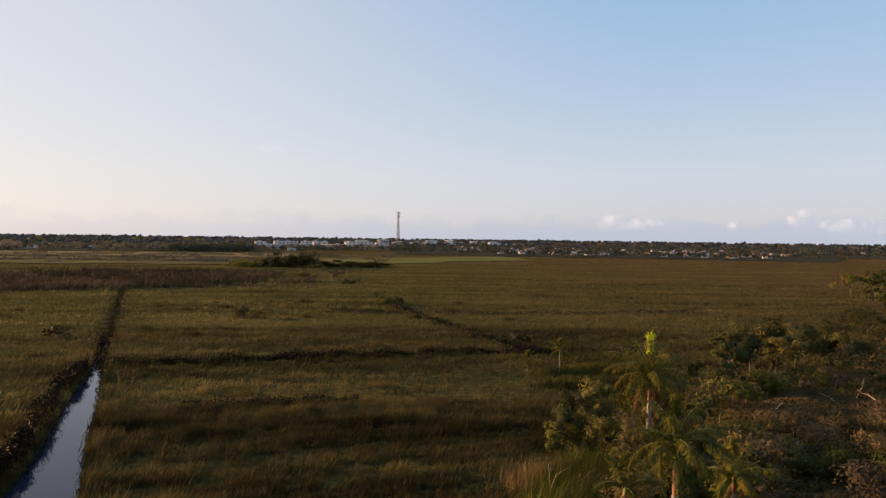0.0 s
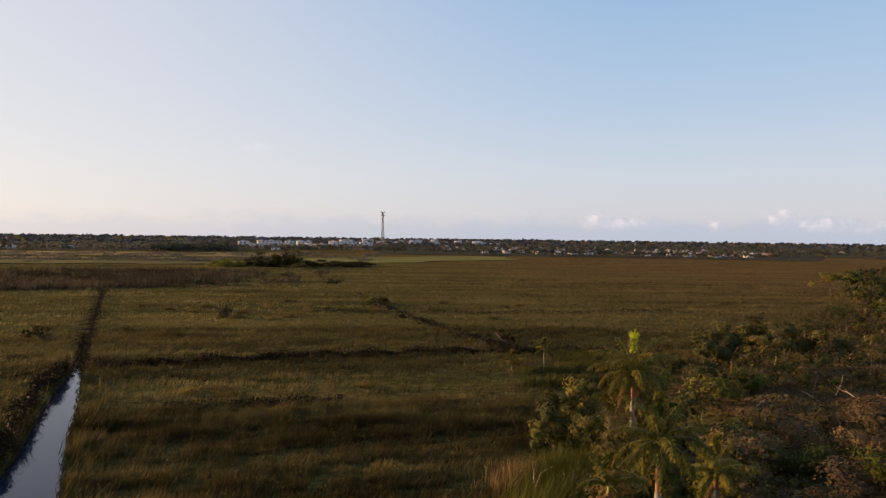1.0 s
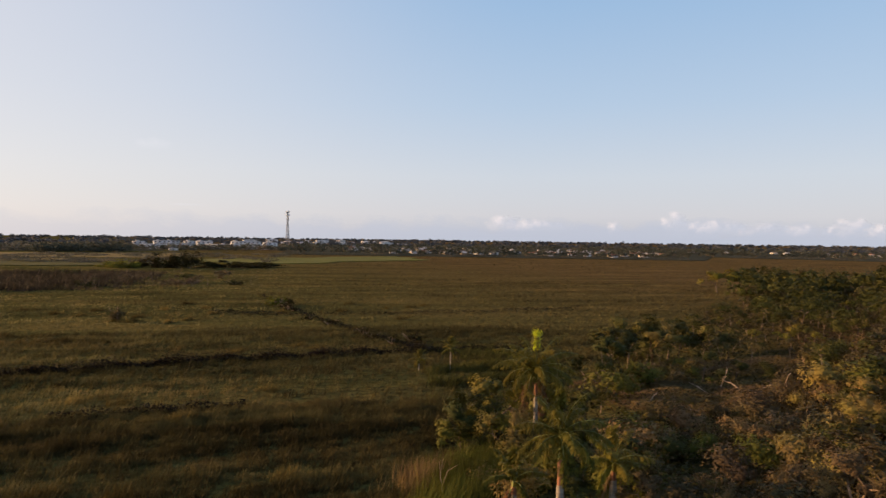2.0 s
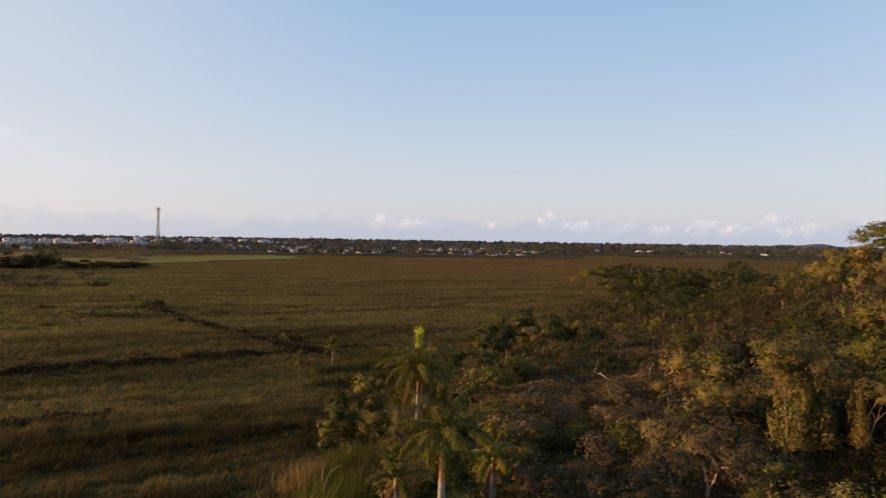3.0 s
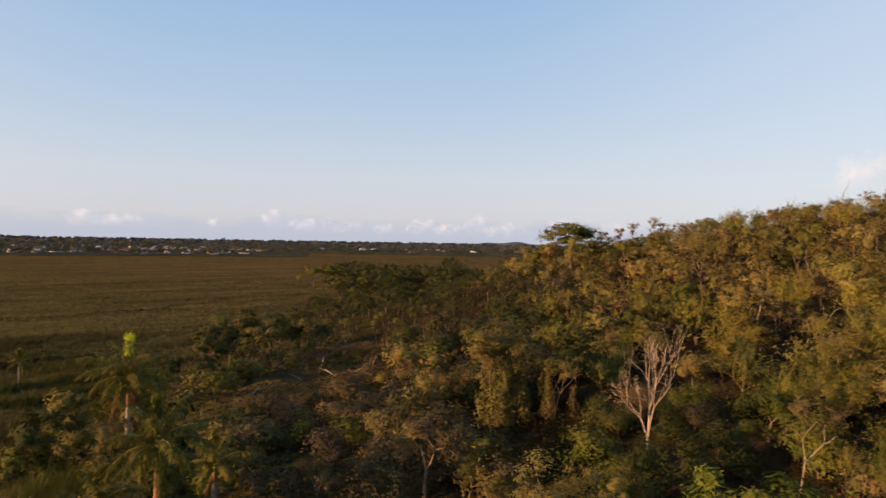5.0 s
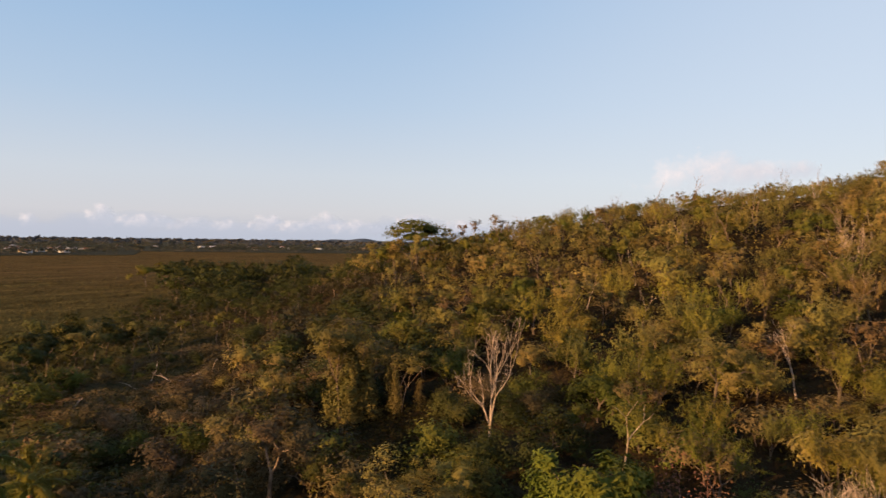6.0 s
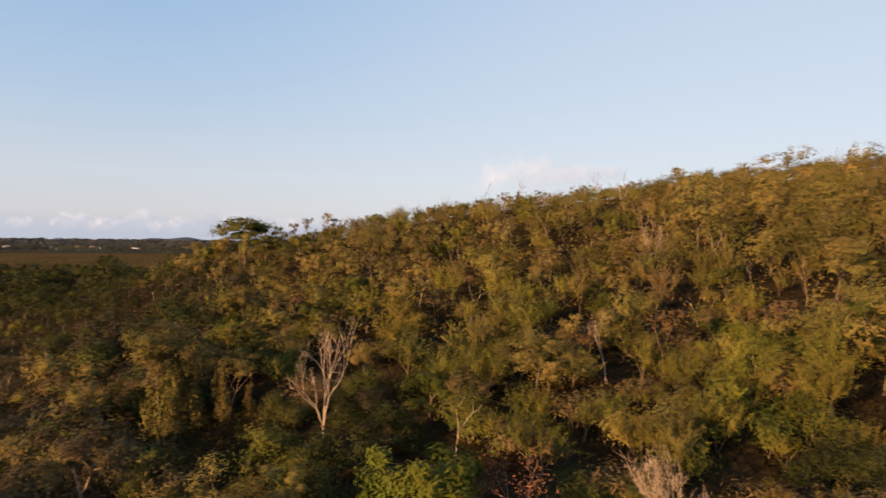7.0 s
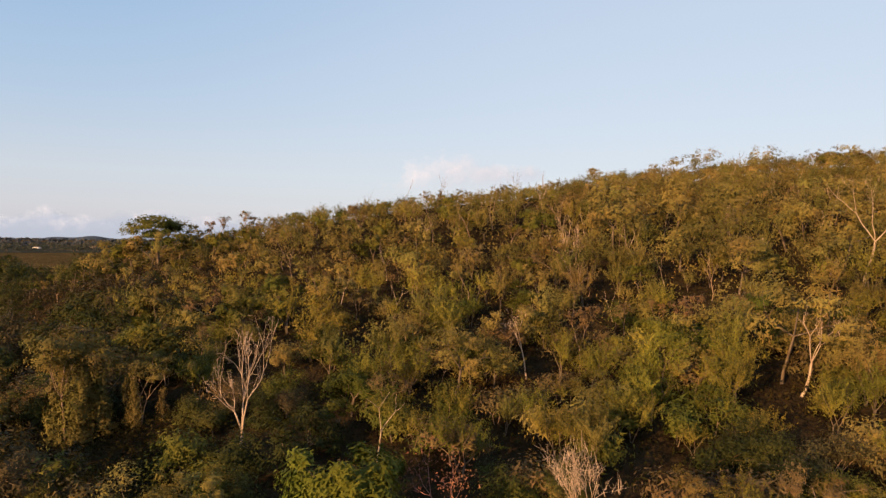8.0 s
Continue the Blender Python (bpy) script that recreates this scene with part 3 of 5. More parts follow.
# the ditch's shaded line is drawn with dark leaves standing above the grass
dark_sedge(1, DITCH, 0.7, 1.5, 10500, "near-black sedge standing in for the shade of a long ditch")
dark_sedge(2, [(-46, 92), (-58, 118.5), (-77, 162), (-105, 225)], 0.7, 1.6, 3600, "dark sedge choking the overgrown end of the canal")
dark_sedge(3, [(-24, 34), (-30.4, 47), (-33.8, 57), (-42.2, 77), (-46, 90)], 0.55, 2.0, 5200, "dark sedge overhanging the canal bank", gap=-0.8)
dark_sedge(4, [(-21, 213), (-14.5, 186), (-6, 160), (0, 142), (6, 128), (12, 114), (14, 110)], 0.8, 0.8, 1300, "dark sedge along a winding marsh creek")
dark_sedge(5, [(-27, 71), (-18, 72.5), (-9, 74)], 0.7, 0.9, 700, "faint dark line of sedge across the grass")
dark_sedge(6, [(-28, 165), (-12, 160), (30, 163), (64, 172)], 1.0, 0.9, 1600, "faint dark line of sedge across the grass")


def field(name, corners, height, material, label):
    """A low block of crop or pasture with an uneven outline."""
    c = np.array(corners, dtype=float)
    ring = []
    for a_, b_ in zip(c, np.roll(c, -1, axis=0)):
        for t in np.linspace(0, 1, 12, endpoint=False):
            p = a_ + (b_ - a_) * t
            ring.append((p[0] + 6 * math.sin(p[0] * 0.05 + p[1] * 0.11), p[1] + 6 * math.sin(p[0] * 0.09), height))
    bm = bmesh.new()
    top = bm.faces.new([bm.verts.new(p) for p in ring])
    res = bmesh.ops.extrude_face_region(bm, geom=[top])
    bmesh.ops.translate(bm, vec=(0, 0, -height - 0.1), verts=[q for q in res["geom"] if isinstance(q, bmesh.types.BMVert)])
    bmesh.ops.recalc_face_normals(bm, faces=bm.faces)
    me = bpy.data.meshes.new(name)
    bm.to_mesh(me)
    me.materials.append(material)
    return tagged(new(name, me), label, "field", kind="structure")


field("pasture", [(-420, 520), (-420, 640), (-130, 690), (-120, 560)], 0.5, M_FIELD_Y, "straw-yellow dry pasture beyond the reeds")
field("pasture", [(-400, 455), (-400, 480), (-150, 520), (-140, 490)], 0.5, M_FIELD_Y, "straw-yellow dry strip beyond the reeds")
field("pasture", [(-60, 430), (-110, 520), (60, 660), (75, 560)], 0.5, M_FIELD_G, "pale green mown pasture before the town")
field("pasture", [(-330, 380), (-350, 430), (-90, 470), (-70, 420)], 0.5, M_FIELD_O, "olive pasture strip beyond the reeds")

# ---------------------------------------------------------------- woods
KINDS = {
    # kind: (spec, leaf sprays near, size, along, leaf material, wood material, label, category)
    "green_tree": ("round", 3300, 0.105, False, M_GREEN, M_BARK, "dense dark green broadleaf tree in the woods", "tree"),
    "olive_tree": ("round", 2800, 0.10, False, M_OLIVE, M_BARK, "olive-leaved scrub tree with pale limbs", "tree"),
    "golden_tree": ("plume", 2500, 0.10, True, M_GOLD, M_BARK, "feathery golden-green tree with upright sprays", "tree"),
    "feathery_tree": ("plume", 3000, 0.10, True, M_OLIVE, M_BARK, "feathery olive tree with upright sprays", "tree"),
    "acacia": ("flat", 3200, 0.12, False, M_OLIVE, M_BARK, "flat-topped acacia with layered olive foliage", "tree"),
    "shady_acacia": ("flat", 3200, 0.12, False, M_DEEP, M_BARK, "flat-topped acacia with shade put into its layered foliage colour", "tree"),
    "dry_tree": ("dry", 1200, 0.085, False, M_BROWN, M_TWIG, "half-bare brown tree with dry leaves", "tree"),
    "brown_shrub": ("shrub", 1800, 0.085, False, M_BROWN, M_TWIG, "dry brown shrub in the undergrowth", "shrub"),
    "green_shrub": ("shrub", 2200, 0.09, False, M_GREEN, M_BARK, "dark green shrub in the undergrowth", "shrub"),
    "olive_shrub": ("shrub", 2000, 0.09, False, M_OLIVE, M_BARK, "olive shrub in the undergrowth", "shrub"),
    "deep_green_tree": ("round", 3300, 0.105, False, M_DEEP, M_BARK, "very dark dense thicket tree in the woods", "tree"),
    "golden_bush": ("round", 2800, 0.11, False, M_GOLD, M_BARK, "round golden-leaved tree at the edge of the marsh", "tree"),
    "dark_shrub": ("shrub", 2200, 0.09, False, M_DEEP, M_BARK, "very dark green shrub in the undergrowth", "shrub"),
    "dull_tree": ("round", 2600, 0.09, False, M_DULL, M_TWIG, "dull brown-leaved tree in the thicket", "tree"),
    "dull_shrub": ("shrub", 1900, 0.085, False, M_DULL, M_TWIG, "dull brown shrub in the thicket", "shrub"),
    "vine_tree": ("vine", 9000, 0.085, False, M_VINE, M_TWIG, "tree draped to the ground in dry climbing vines", "tree"),
}
NEAR, FARARR = {}, {}
for ki, (kind, (spec, cnt, size, along, ml, mw, label, cat)) in enumerate(KINDS.items()):
    for var in range(3):
        wood, lv = tree_arrays(spec, 100 * ki + var, cnt, size, along, 150)
        NEAR[kind, var] = (mesh_from("trunk", *wood, mw), mesh_from("crown", *lv, ml))
        cwood, clv = tree_arrays(spec, 100 * ki + var, int(cnt * 2), size * 0.72, along, 150)
        NEAR[kind, var, "close"] = (NEAR[kind, var][0], mesh_from("crown", *clv, ml))
        mwood, mlv = tree_arrays(spec, 100 * ki + var, cnt // 2, size * 1.34, along, 60, 3)
        NEAR[kind, var, "mid"] = (mesh_from("trunk", *mwood, mw), mesh_from("crown", *mlv, ml))
        fw, fl = tree_arrays(spec, 100 * ki + var, cnt // 4, size * 1.52, along, 28 if spec == "dry" else 9, 3)
        FARARR[kind, var] = (*fw, *fl)


def plant(kind, var, x, y, scale, turn, mid=False, z=None, height=1.0, close=False):
    crown_cat = KINDS[kind]
    tree = new(kind)
    tagged(tree, crown_cat[6], crown_cat[7], "woodland " + crown_cat[7] + "s")
    tree.matrix_basis = pose(x, y, land(np.array(x), np.array(y)).item() if z is None else z, 0, 0, turn) @ Matrix.Diagonal((scale, scale, scale * height, 1))
    wood, crown = NEAR[(kind, var, "mid") if mid else ((kind, var, "close") if close else (kind, var))]
    part("trunk", wood, tree)
    part("crown", crown, tree)
    return tree


rng = np.random.default_rng(31)
LOW = ["green_shrub", "dull_shrub", "dull_shrub", "dry_tree", "deep_green_tree", "dull_tree", "deep_green_tree", "dull_tree", "brown_shrub", "deep_green_tree"]
FOOT = ["green_tree", "golden_tree", "golden_tree", "feathery_tree", "feathery_tree", "olive_tree", "dry_tree", "green_tree", "acacia"]
# SLOPE: dark leaf colours stand in for the shade that lies there
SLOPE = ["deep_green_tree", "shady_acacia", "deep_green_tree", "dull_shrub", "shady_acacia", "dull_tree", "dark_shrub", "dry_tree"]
HILL = ["feathery_tree", "olive_tree", "dry_tree", "feathery_tree", "olive_tree", "olive_tree", "green_tree", "golden_tree", "dry_tree", "green_tree"]
KEEP_CLEAR = [(30.5, 17.8, 2.4), (28, 14.5, 1.8), (33, 24.5, 2.0), (41.0, 33.0, 5.2), (44.5, 36.5, 3.5), (36.5, 27.5, 3.0), (42, 25.6, 3.4), (46, 27, 3.4), (48, 24.5, 2.5), (31, 51, 5.0), (27.5, 46, 3.4), (34.5, 54.5, 4.0), (35, 47.5, 2.2), (49, 63, 3.0),
              (36.5, 30.5, 3.6), (41.5, 33, 3.2), (33.5, 33, 2.6), (33.5, 20.5, 2.4), (38.3, 23.7, 3.6), (36.0, 22.0, 3.0), (31.9, 1.6, 3.4), (29.0, 1.4, 2.6), (29.0, 7.7, 2.4), (27, 10.6, 2.8),
              (40, -9.4, 4.2), (16.7, 54.5, 3.4), (15.5, 50.5, 3.0), (14.6, 47, 2.6), (13.1, 37.8, 3.0), (12.2, 34.5, 3.0), (17.4, 40.4, 2.6), (11.2, 31, 3.5), (10, 27, 4), (39.5, 38.2, 3.4), (37, 35.5, 2.6),
              (53.7, -11.6, 2.4), (51, -11, 2.2), (48.4, -10.4, 1.8), (54.4, 7.9, 2.4), (51.6, 7.5, 2.2), (49, 7.1, 1.8), (39.2, 14.9, 2.0), (87.6, 8.1, 2.0), (84.5, 7.8, 2.0),
              (34.1, 73.4, 5.0), (94.6, 73.8, 5.0), (90, 70, 4.0), (9, 49, 3.5), (10.8, 40.6, 2.4), (44, 28.5, 4.0), (30, 70, 4)]
stuff = {k: ([], []) for k in KINDS}
count = 0
step = 3.5
for gx_ in np.arange(-4, 330, step):
    for gy_ in np.arange(-110, 240, step):
        x, y = gx_ + rng.uniform(-1.5, 1.5), gy_ + rng.uniform(-1.5, 1.5)
        d = math.hypot(x, y)
        az = math.degrees(math.atan2(-x, y))
        inside = in_forest(np.array(x), np.array(y)).item()
        roll, pick, turn, siz = rng.uniform(), rng.uniform(), rng.uniform(0, 360), rng.uniform(0.6, 1.4)
        if inside < 0 or d < 24 or not -113 < az < 2 or (d > 130 and roll < 0.2) or (d > (152 if az > -84 else 176) and az < -54) or d > 285 or (d > 190 and roll < 0.45):
            continue
        clearing = math.hypot((x - 42) / 14, (y - 68.5) / 8) < 1 or math.hypot((x - 35.5) / 9, (y - 78) / 6) < 1 or math.hypot((x - 55) / 10, (y - 82) / 6.5) < 1
        if any(math.hypot(x - a_, y - b_) < r_ for a_, b_, r_ in KEEP_CLEAR):
            continue
        hollow = smooth_noise(np.array(x), np.array(y), 0.33, 71).item()
        z = land(np.array(x), np.array(y)).item()
        if az < -54 and d > 122 and pick > 0.75:
            pick -= 0.75
        if clearing or (d < 110 and hollow < (-0.75 if z > 4 else (-0.1 if az > -52 else -0.5))) or (az > -46 and 84 < d < 175 and hollow < -0.3):
            continue
        if z < 2.2:
            kinds, base = LOW, 1.35
            if d < 95 and roll < (0.3 if -52 < az < -30 and d < 78 else 0.06):
                continue
        elif d < 85:
            kinds, base = FOOT, 0.74
        else:
            kinds, base = HILL, 0.7 if az > -85 else 0.8
        if az < -86 and 70 < d < 160 and pick > 0.5:
            kinds = ["acacia", "acacia", "feathery_tree"]
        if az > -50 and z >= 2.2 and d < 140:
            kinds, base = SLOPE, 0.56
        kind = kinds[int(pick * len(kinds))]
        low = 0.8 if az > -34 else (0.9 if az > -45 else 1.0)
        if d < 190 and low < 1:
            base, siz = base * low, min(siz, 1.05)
        # mostly dark-leaved kinds, so the spur looks shaded by colour
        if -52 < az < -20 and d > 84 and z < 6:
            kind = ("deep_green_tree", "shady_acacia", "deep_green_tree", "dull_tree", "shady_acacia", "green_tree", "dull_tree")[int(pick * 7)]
        if az < -70 and d < 56 and roll < 0.4:
            kind = "golden_tree"
        if z < 2.2 and "shrub" not in kind:
            base *= 0.5 + 0.1 * min(1, max(0, (d - 85) / 50))
        elif d < 50 and "shrub" not in kind:
            base *= 0.85
        if d > 185:
            base *= 1.3
        elif d > 118:
            siz = min(siz, 1.15)
        var = int(rng.integers(0, 3))
        if d < 82:
            plant(kind, var, x, y, siz * base, turn, mid=d > 55, close=d < 40)
            count += 1
            if z > 2.2 and d < 72 and pick < 0.8 and not any(math.hypot(x + 1.5 - a_, y + 0.9 - b_) < r_ for a_, b_, r_ in KEEP_CLEAR):
                plant(("green_shrub", "olive_shrub", "green_shrub", "brown_shrub")[int(roll * 4)], (var + 1) % 3, x + 1.5, y + 0.9, 0.75 + 0.4 * siz, turn * 2, mid=True)
        else:
            fw, ff, lw, lf = FARARR[kind, var]
            if d > 170:
                tri = lw[:len(lw) // 6 * 3].reshape(-1, 3, 3)
                hub = tri.mean(axis=1, keepdims=True)
                lw, lf = (hub + (tri - hub) * 1.6).reshape(-1, 3), lf[:len(lf) // 2]
            if az < -50:
                z, base = z - (1.8 if "acacia" in kind and d > 105 else 1.5 if d > 130 else 0.7), base * 1.14
            m = np.array(pose(x, y, z, 0, 0, turn) @ Matrix.Scale(siz * base, 4))
            stuff[kind][0].append((fw @ m[:3, :3].T + m[:3, 3], ff))
            stuff[kind][1].append((lw @ m[:3, :3].T + m[:3, 3], lf))
for kind, (woods, crowns) in stuff.items():
    if crowns:
        k = KINDS[kind]
        ob = new("hill_woods", mesh_from("hill_woods", *join(crowns), k[4]))
        tagged(ob, k[6].replace(" in the woods", "").replace(" in the undergrowth", "") + ", many on the hill", "woods", kind="stuff")
        ob2 = new("hill_trunks", mesh_from("hill_trunks", *join(woods), k[5]))
        tagged(ob2, "many thin bare limbs among the hill trees", "woods", kind="stuff")

# close scrub between the marsh and the foot of the hill
rng = np.random.default_rng(39)
SCRUB = ["olive_shrub", "brown_shrub", "dull_shrub", "dark_shrub", "dark_shrub", "dull_shrub", "brown_shrub", "green_shrub"]
for gx_ in np.arange(18, 78, 2.9):
    for gy_ in np.arange(26, 92, 2.9):
        x, y = gx_ + rng.uniform(-1.2, 1.2), gy_ + rng.uniform(-1.2, 1.2)
        d, az = math.hypot(x, y), math.degrees(math.atan2(-x, y))
        pick, turn, siz = rng.uniform(), rng.uniform(0, 360), rng.uniform(0.8, 1.7)
        if not (-53 < az < -24 and 46 < d < 100) or in_forest(np.array(x), np.array(y)).item() < 2 or math.hypot((x - 42) / 12, (y - 68.5) / 7) < 1:
            continue
        if smooth_noise(np.array(x), np.array(y), 0.45, 73).item() < -0.4 or any(math.hypot(x - a_, y - b_) < r_ * 0.8 for a_, b_, r_ in KEEP_CLEAR):
            continue
        if az > -37 and d > 62:
            siz *= 0.5
        # only dark and dull kinds, their colour standing in for shade
        if az < -41 and d > 66:
            pick = 0.25 + pick * 0.5
        plant(SCRUB[int(pick * 8)], int(turn) % 3, x, y, siz, turn, mid=True)

# low brush under the trees, its near-black leaves carrying the shade there
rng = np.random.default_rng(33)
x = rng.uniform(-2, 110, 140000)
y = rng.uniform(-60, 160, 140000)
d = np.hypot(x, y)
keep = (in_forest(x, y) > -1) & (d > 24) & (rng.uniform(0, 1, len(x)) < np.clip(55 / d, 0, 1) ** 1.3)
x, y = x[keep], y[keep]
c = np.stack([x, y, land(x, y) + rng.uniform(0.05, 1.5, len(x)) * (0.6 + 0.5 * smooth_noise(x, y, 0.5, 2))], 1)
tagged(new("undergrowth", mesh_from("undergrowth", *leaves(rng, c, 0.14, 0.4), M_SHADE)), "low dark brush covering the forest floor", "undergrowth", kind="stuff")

# brown bracken and fallen branches where the trees stand apart
rng = np.random.default_rng(37)
BRACKEN = [(42, 68.5, 13, 7.5, 1.0, 20000), (35.5, 78, 8, 4.5, 1.1, 7000), (55, 82, 9, 5.5, 1.1, 8000), (31, 51, 6, 5.5, 1.0, 3000), (24, 42, 4, 4, 1.0, 1200)]
pts_ = []
for bx, by, ba, bb, bh, bn in BRACKEN:
    an, rr = rng.uniform(0, 6.283, bn), np.sqrt(rng.uniform(0, 1, bn))
    x, y = bx + ba * rr * np.cos(an), by + bb * rr * np.sin(an)
    mound = np.clip(0.55 + 0.6 * smooth_noise(x, y, 0.9, 15), 0.12, 1.2)
    pts_.append(np.stack([x, y, land(x, y) + 0.1 + bh * mound * rng.uniform(0, 1, bn) ** 0.6], 1))
c = np.concatenate(pts_)
tagged(new("bracken", mesh_from("bracken", *leaves(rng, c, 0.105, 0.15, aspect=0.35), M_BRACKEN)), "low mounds of dead brown bracken in a clearing", "bracken", kind="stuff")
for bx, by, ba, bb, bh, bn in BRACKEN[:1]:
    for k in range(10):
        an, rr = rng.uniform(0, 6.283), math.sqrt(rng.uniform(0, 0.8))
        x, y = bx + ba * rr * math.cos(an), by + bb * rr * math.sin(an)
        p = np.array([0.0, 0.0, 0.0])
        rings, d_ = [], np.array([rng.normal(), rng.normal() * 0.6, rng.uniform(0.1, 0.7)])
        d_ /= np.linalg.norm(d_)
        r0 = rng.uniform(0.05, 0.09)
        br = new("fallen_branch")
        br.matrix_basis = pose(x, y, land(np.array(x), np.array(y)).item() + 0.15)
        tagged(br, "pale crooked dead branch lying among bracken", "branch", "fallen branches")
        for s in range(6):
            q = p + d_ * rng.uniform(0.3, 0.5)
            rings.append(tubes([(p, q, r0 * (1 - s * 0.13), r0 * (0.87 - s * 0.13))], 5)[0][:5])
            if s in (2, 4):
                f_ = d_ + rng.normal(size=3) * 0.6
                part("twig", mesh_from("twig", *tubes([(q, q + f_ * 0.42, r0 * 0.5, r0 * 0.2)], 5), M_PALE), br)
            p, d_ = q, d_ + rng.normal(size=3) * 0.22
            d_ /= np.linalg.norm(d_)
        i_ = np.arange(5)
        one = np.stack([i_, (i_ + 1) % 5, (i_ + 1) % 5 + 5, i_ + 5], 1)
        part("stem", mesh_from("stem", np.concatenate(rings), np.concatenate([one + 5 * s for s in range(5)]), M_PALE), br)

# brush in the hollows between the trees, their shade put into its colour
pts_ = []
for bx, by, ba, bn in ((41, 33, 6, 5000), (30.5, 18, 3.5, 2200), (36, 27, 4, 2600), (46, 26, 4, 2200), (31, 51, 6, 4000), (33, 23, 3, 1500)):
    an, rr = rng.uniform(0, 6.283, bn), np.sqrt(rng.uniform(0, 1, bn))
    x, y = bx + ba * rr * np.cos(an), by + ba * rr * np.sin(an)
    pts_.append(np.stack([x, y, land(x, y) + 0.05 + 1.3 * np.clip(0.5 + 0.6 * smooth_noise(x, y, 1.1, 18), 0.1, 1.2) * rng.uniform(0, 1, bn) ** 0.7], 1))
tagged(new("hollow_brush", mesh_from("hollow_brush", *leaves(rng, np.concatenate(pts_), 0.11, 0.3), M_SHADE)), "tangled brush coloured near black for the shade of the hollows", "undergrowth", kind="stuff")

# low brush on the hillside; the dark part has shade put into its colour
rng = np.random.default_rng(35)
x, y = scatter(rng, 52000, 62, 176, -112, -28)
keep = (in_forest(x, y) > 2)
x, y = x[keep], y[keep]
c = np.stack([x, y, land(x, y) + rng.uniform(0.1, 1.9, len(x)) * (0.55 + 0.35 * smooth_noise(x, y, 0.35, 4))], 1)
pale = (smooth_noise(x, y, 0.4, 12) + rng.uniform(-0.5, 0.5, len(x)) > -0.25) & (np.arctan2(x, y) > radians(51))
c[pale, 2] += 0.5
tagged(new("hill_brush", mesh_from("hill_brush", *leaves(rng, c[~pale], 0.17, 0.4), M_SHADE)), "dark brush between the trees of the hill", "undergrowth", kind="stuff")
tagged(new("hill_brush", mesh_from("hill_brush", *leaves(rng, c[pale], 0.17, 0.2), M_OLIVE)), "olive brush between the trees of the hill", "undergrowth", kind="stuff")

# bare and single trees


def bare_tree(name, x, y, z, arrays, material, label, scale=1.0, turn=0, twigs=None, height=1.0):
    tree = new(name)
    tagged(tree, label, "tree", "bare trees")
    tree.matrix_basis = pose(x, y, z, 0, 0, turn) @ Matrix.Diagonal((scale, scale, scale * height, 1))
    part("trunk", mesh_from("trunk", *arrays[0], material), tree)
    if twigs:
        rng = np.random.default_rng(len(label))
        tips = arrays[1]
        pick = rng.integers(0, len(tips), twigs)
        segs = []
        for p in tips[pick]:
            q = p + rng.normal(size=3) * np.array([0.22, 0.22, 0.2]) + np.array([0, 0, 0.35])
            segs.append((p - (q - p) * 0.2, q, 0.011, 0.004))
        tagged(part("twig_spray", mesh_from("twig_spray", *tubes(segs, 3), material), tree), kind="stuff")
    return tree


def fan_tree(seed, bole, r, levels, angle, shrink=0.8, lean=(0.0, 0.0), wide=1.0):
    """Bare tree that forks again and again into steep crooked limbs, with upright twigs at the ends."""
    rng = np.random.default_rng(seed)
    segs, tips = [], []

    def limb(p, d, length, r0, level):
        k = 4
        for _ in range(k):
            d = d + rng.normal(size=3) * 0.13 + np.array([0, 0, 0.09])
            d = d / np.linalg.norm(d)
            q = p + d * length / k
            r1 = r0 * 0.94
            segs.append((p, q, r0, r1))
            if level < 3 and rng.uniform() < 0.55:
                m = d + rng.normal(size=3) * 0.6
                m /= np.linalg.norm(m)
                ln = length * rng.uniform(0.25, 0.6)
                segs.append((q, q + m * ln, r1 * 0.5, 0.006))
                tips.append(q + m * ln)
            p, r0 = q, r1
        if level == 0:
            tips.append(p)
            return
        n = 3 if level >= levels - 1 else 2
        turn = rng.uniform(0, 6.3)
        ref = np.cross(d, (0.3, 0.8, 0.5))
        ref /= np.linalg.norm(ref)
        side = np.cross(d, ref)
        for j in range(n):
            an = turn + j * 6.283 / n + rng.uniform(-0.4, 0.4)
            sp = angle * rng.uniform(0.5, 1.35) * (wide if level == levels else 1.0)
            dd = d * math.cos(sp) + (ref * math.cos(an) + side * math.sin(an)) * math.sin(sp)
            limb(p, dd, length * shrink * rng.uniform(0.75, 1.2), r0 * (0.62 if n == 3 else 0.72), level - 1)
    d = np.array([lean[0], lean[1], 1.0])
    limb(np.array([0.0, 0, -0.4]), d / np.linalg.norm(d), bole + 0.4, r, levels)
    return tubes(segs, 5), np.array(tips)


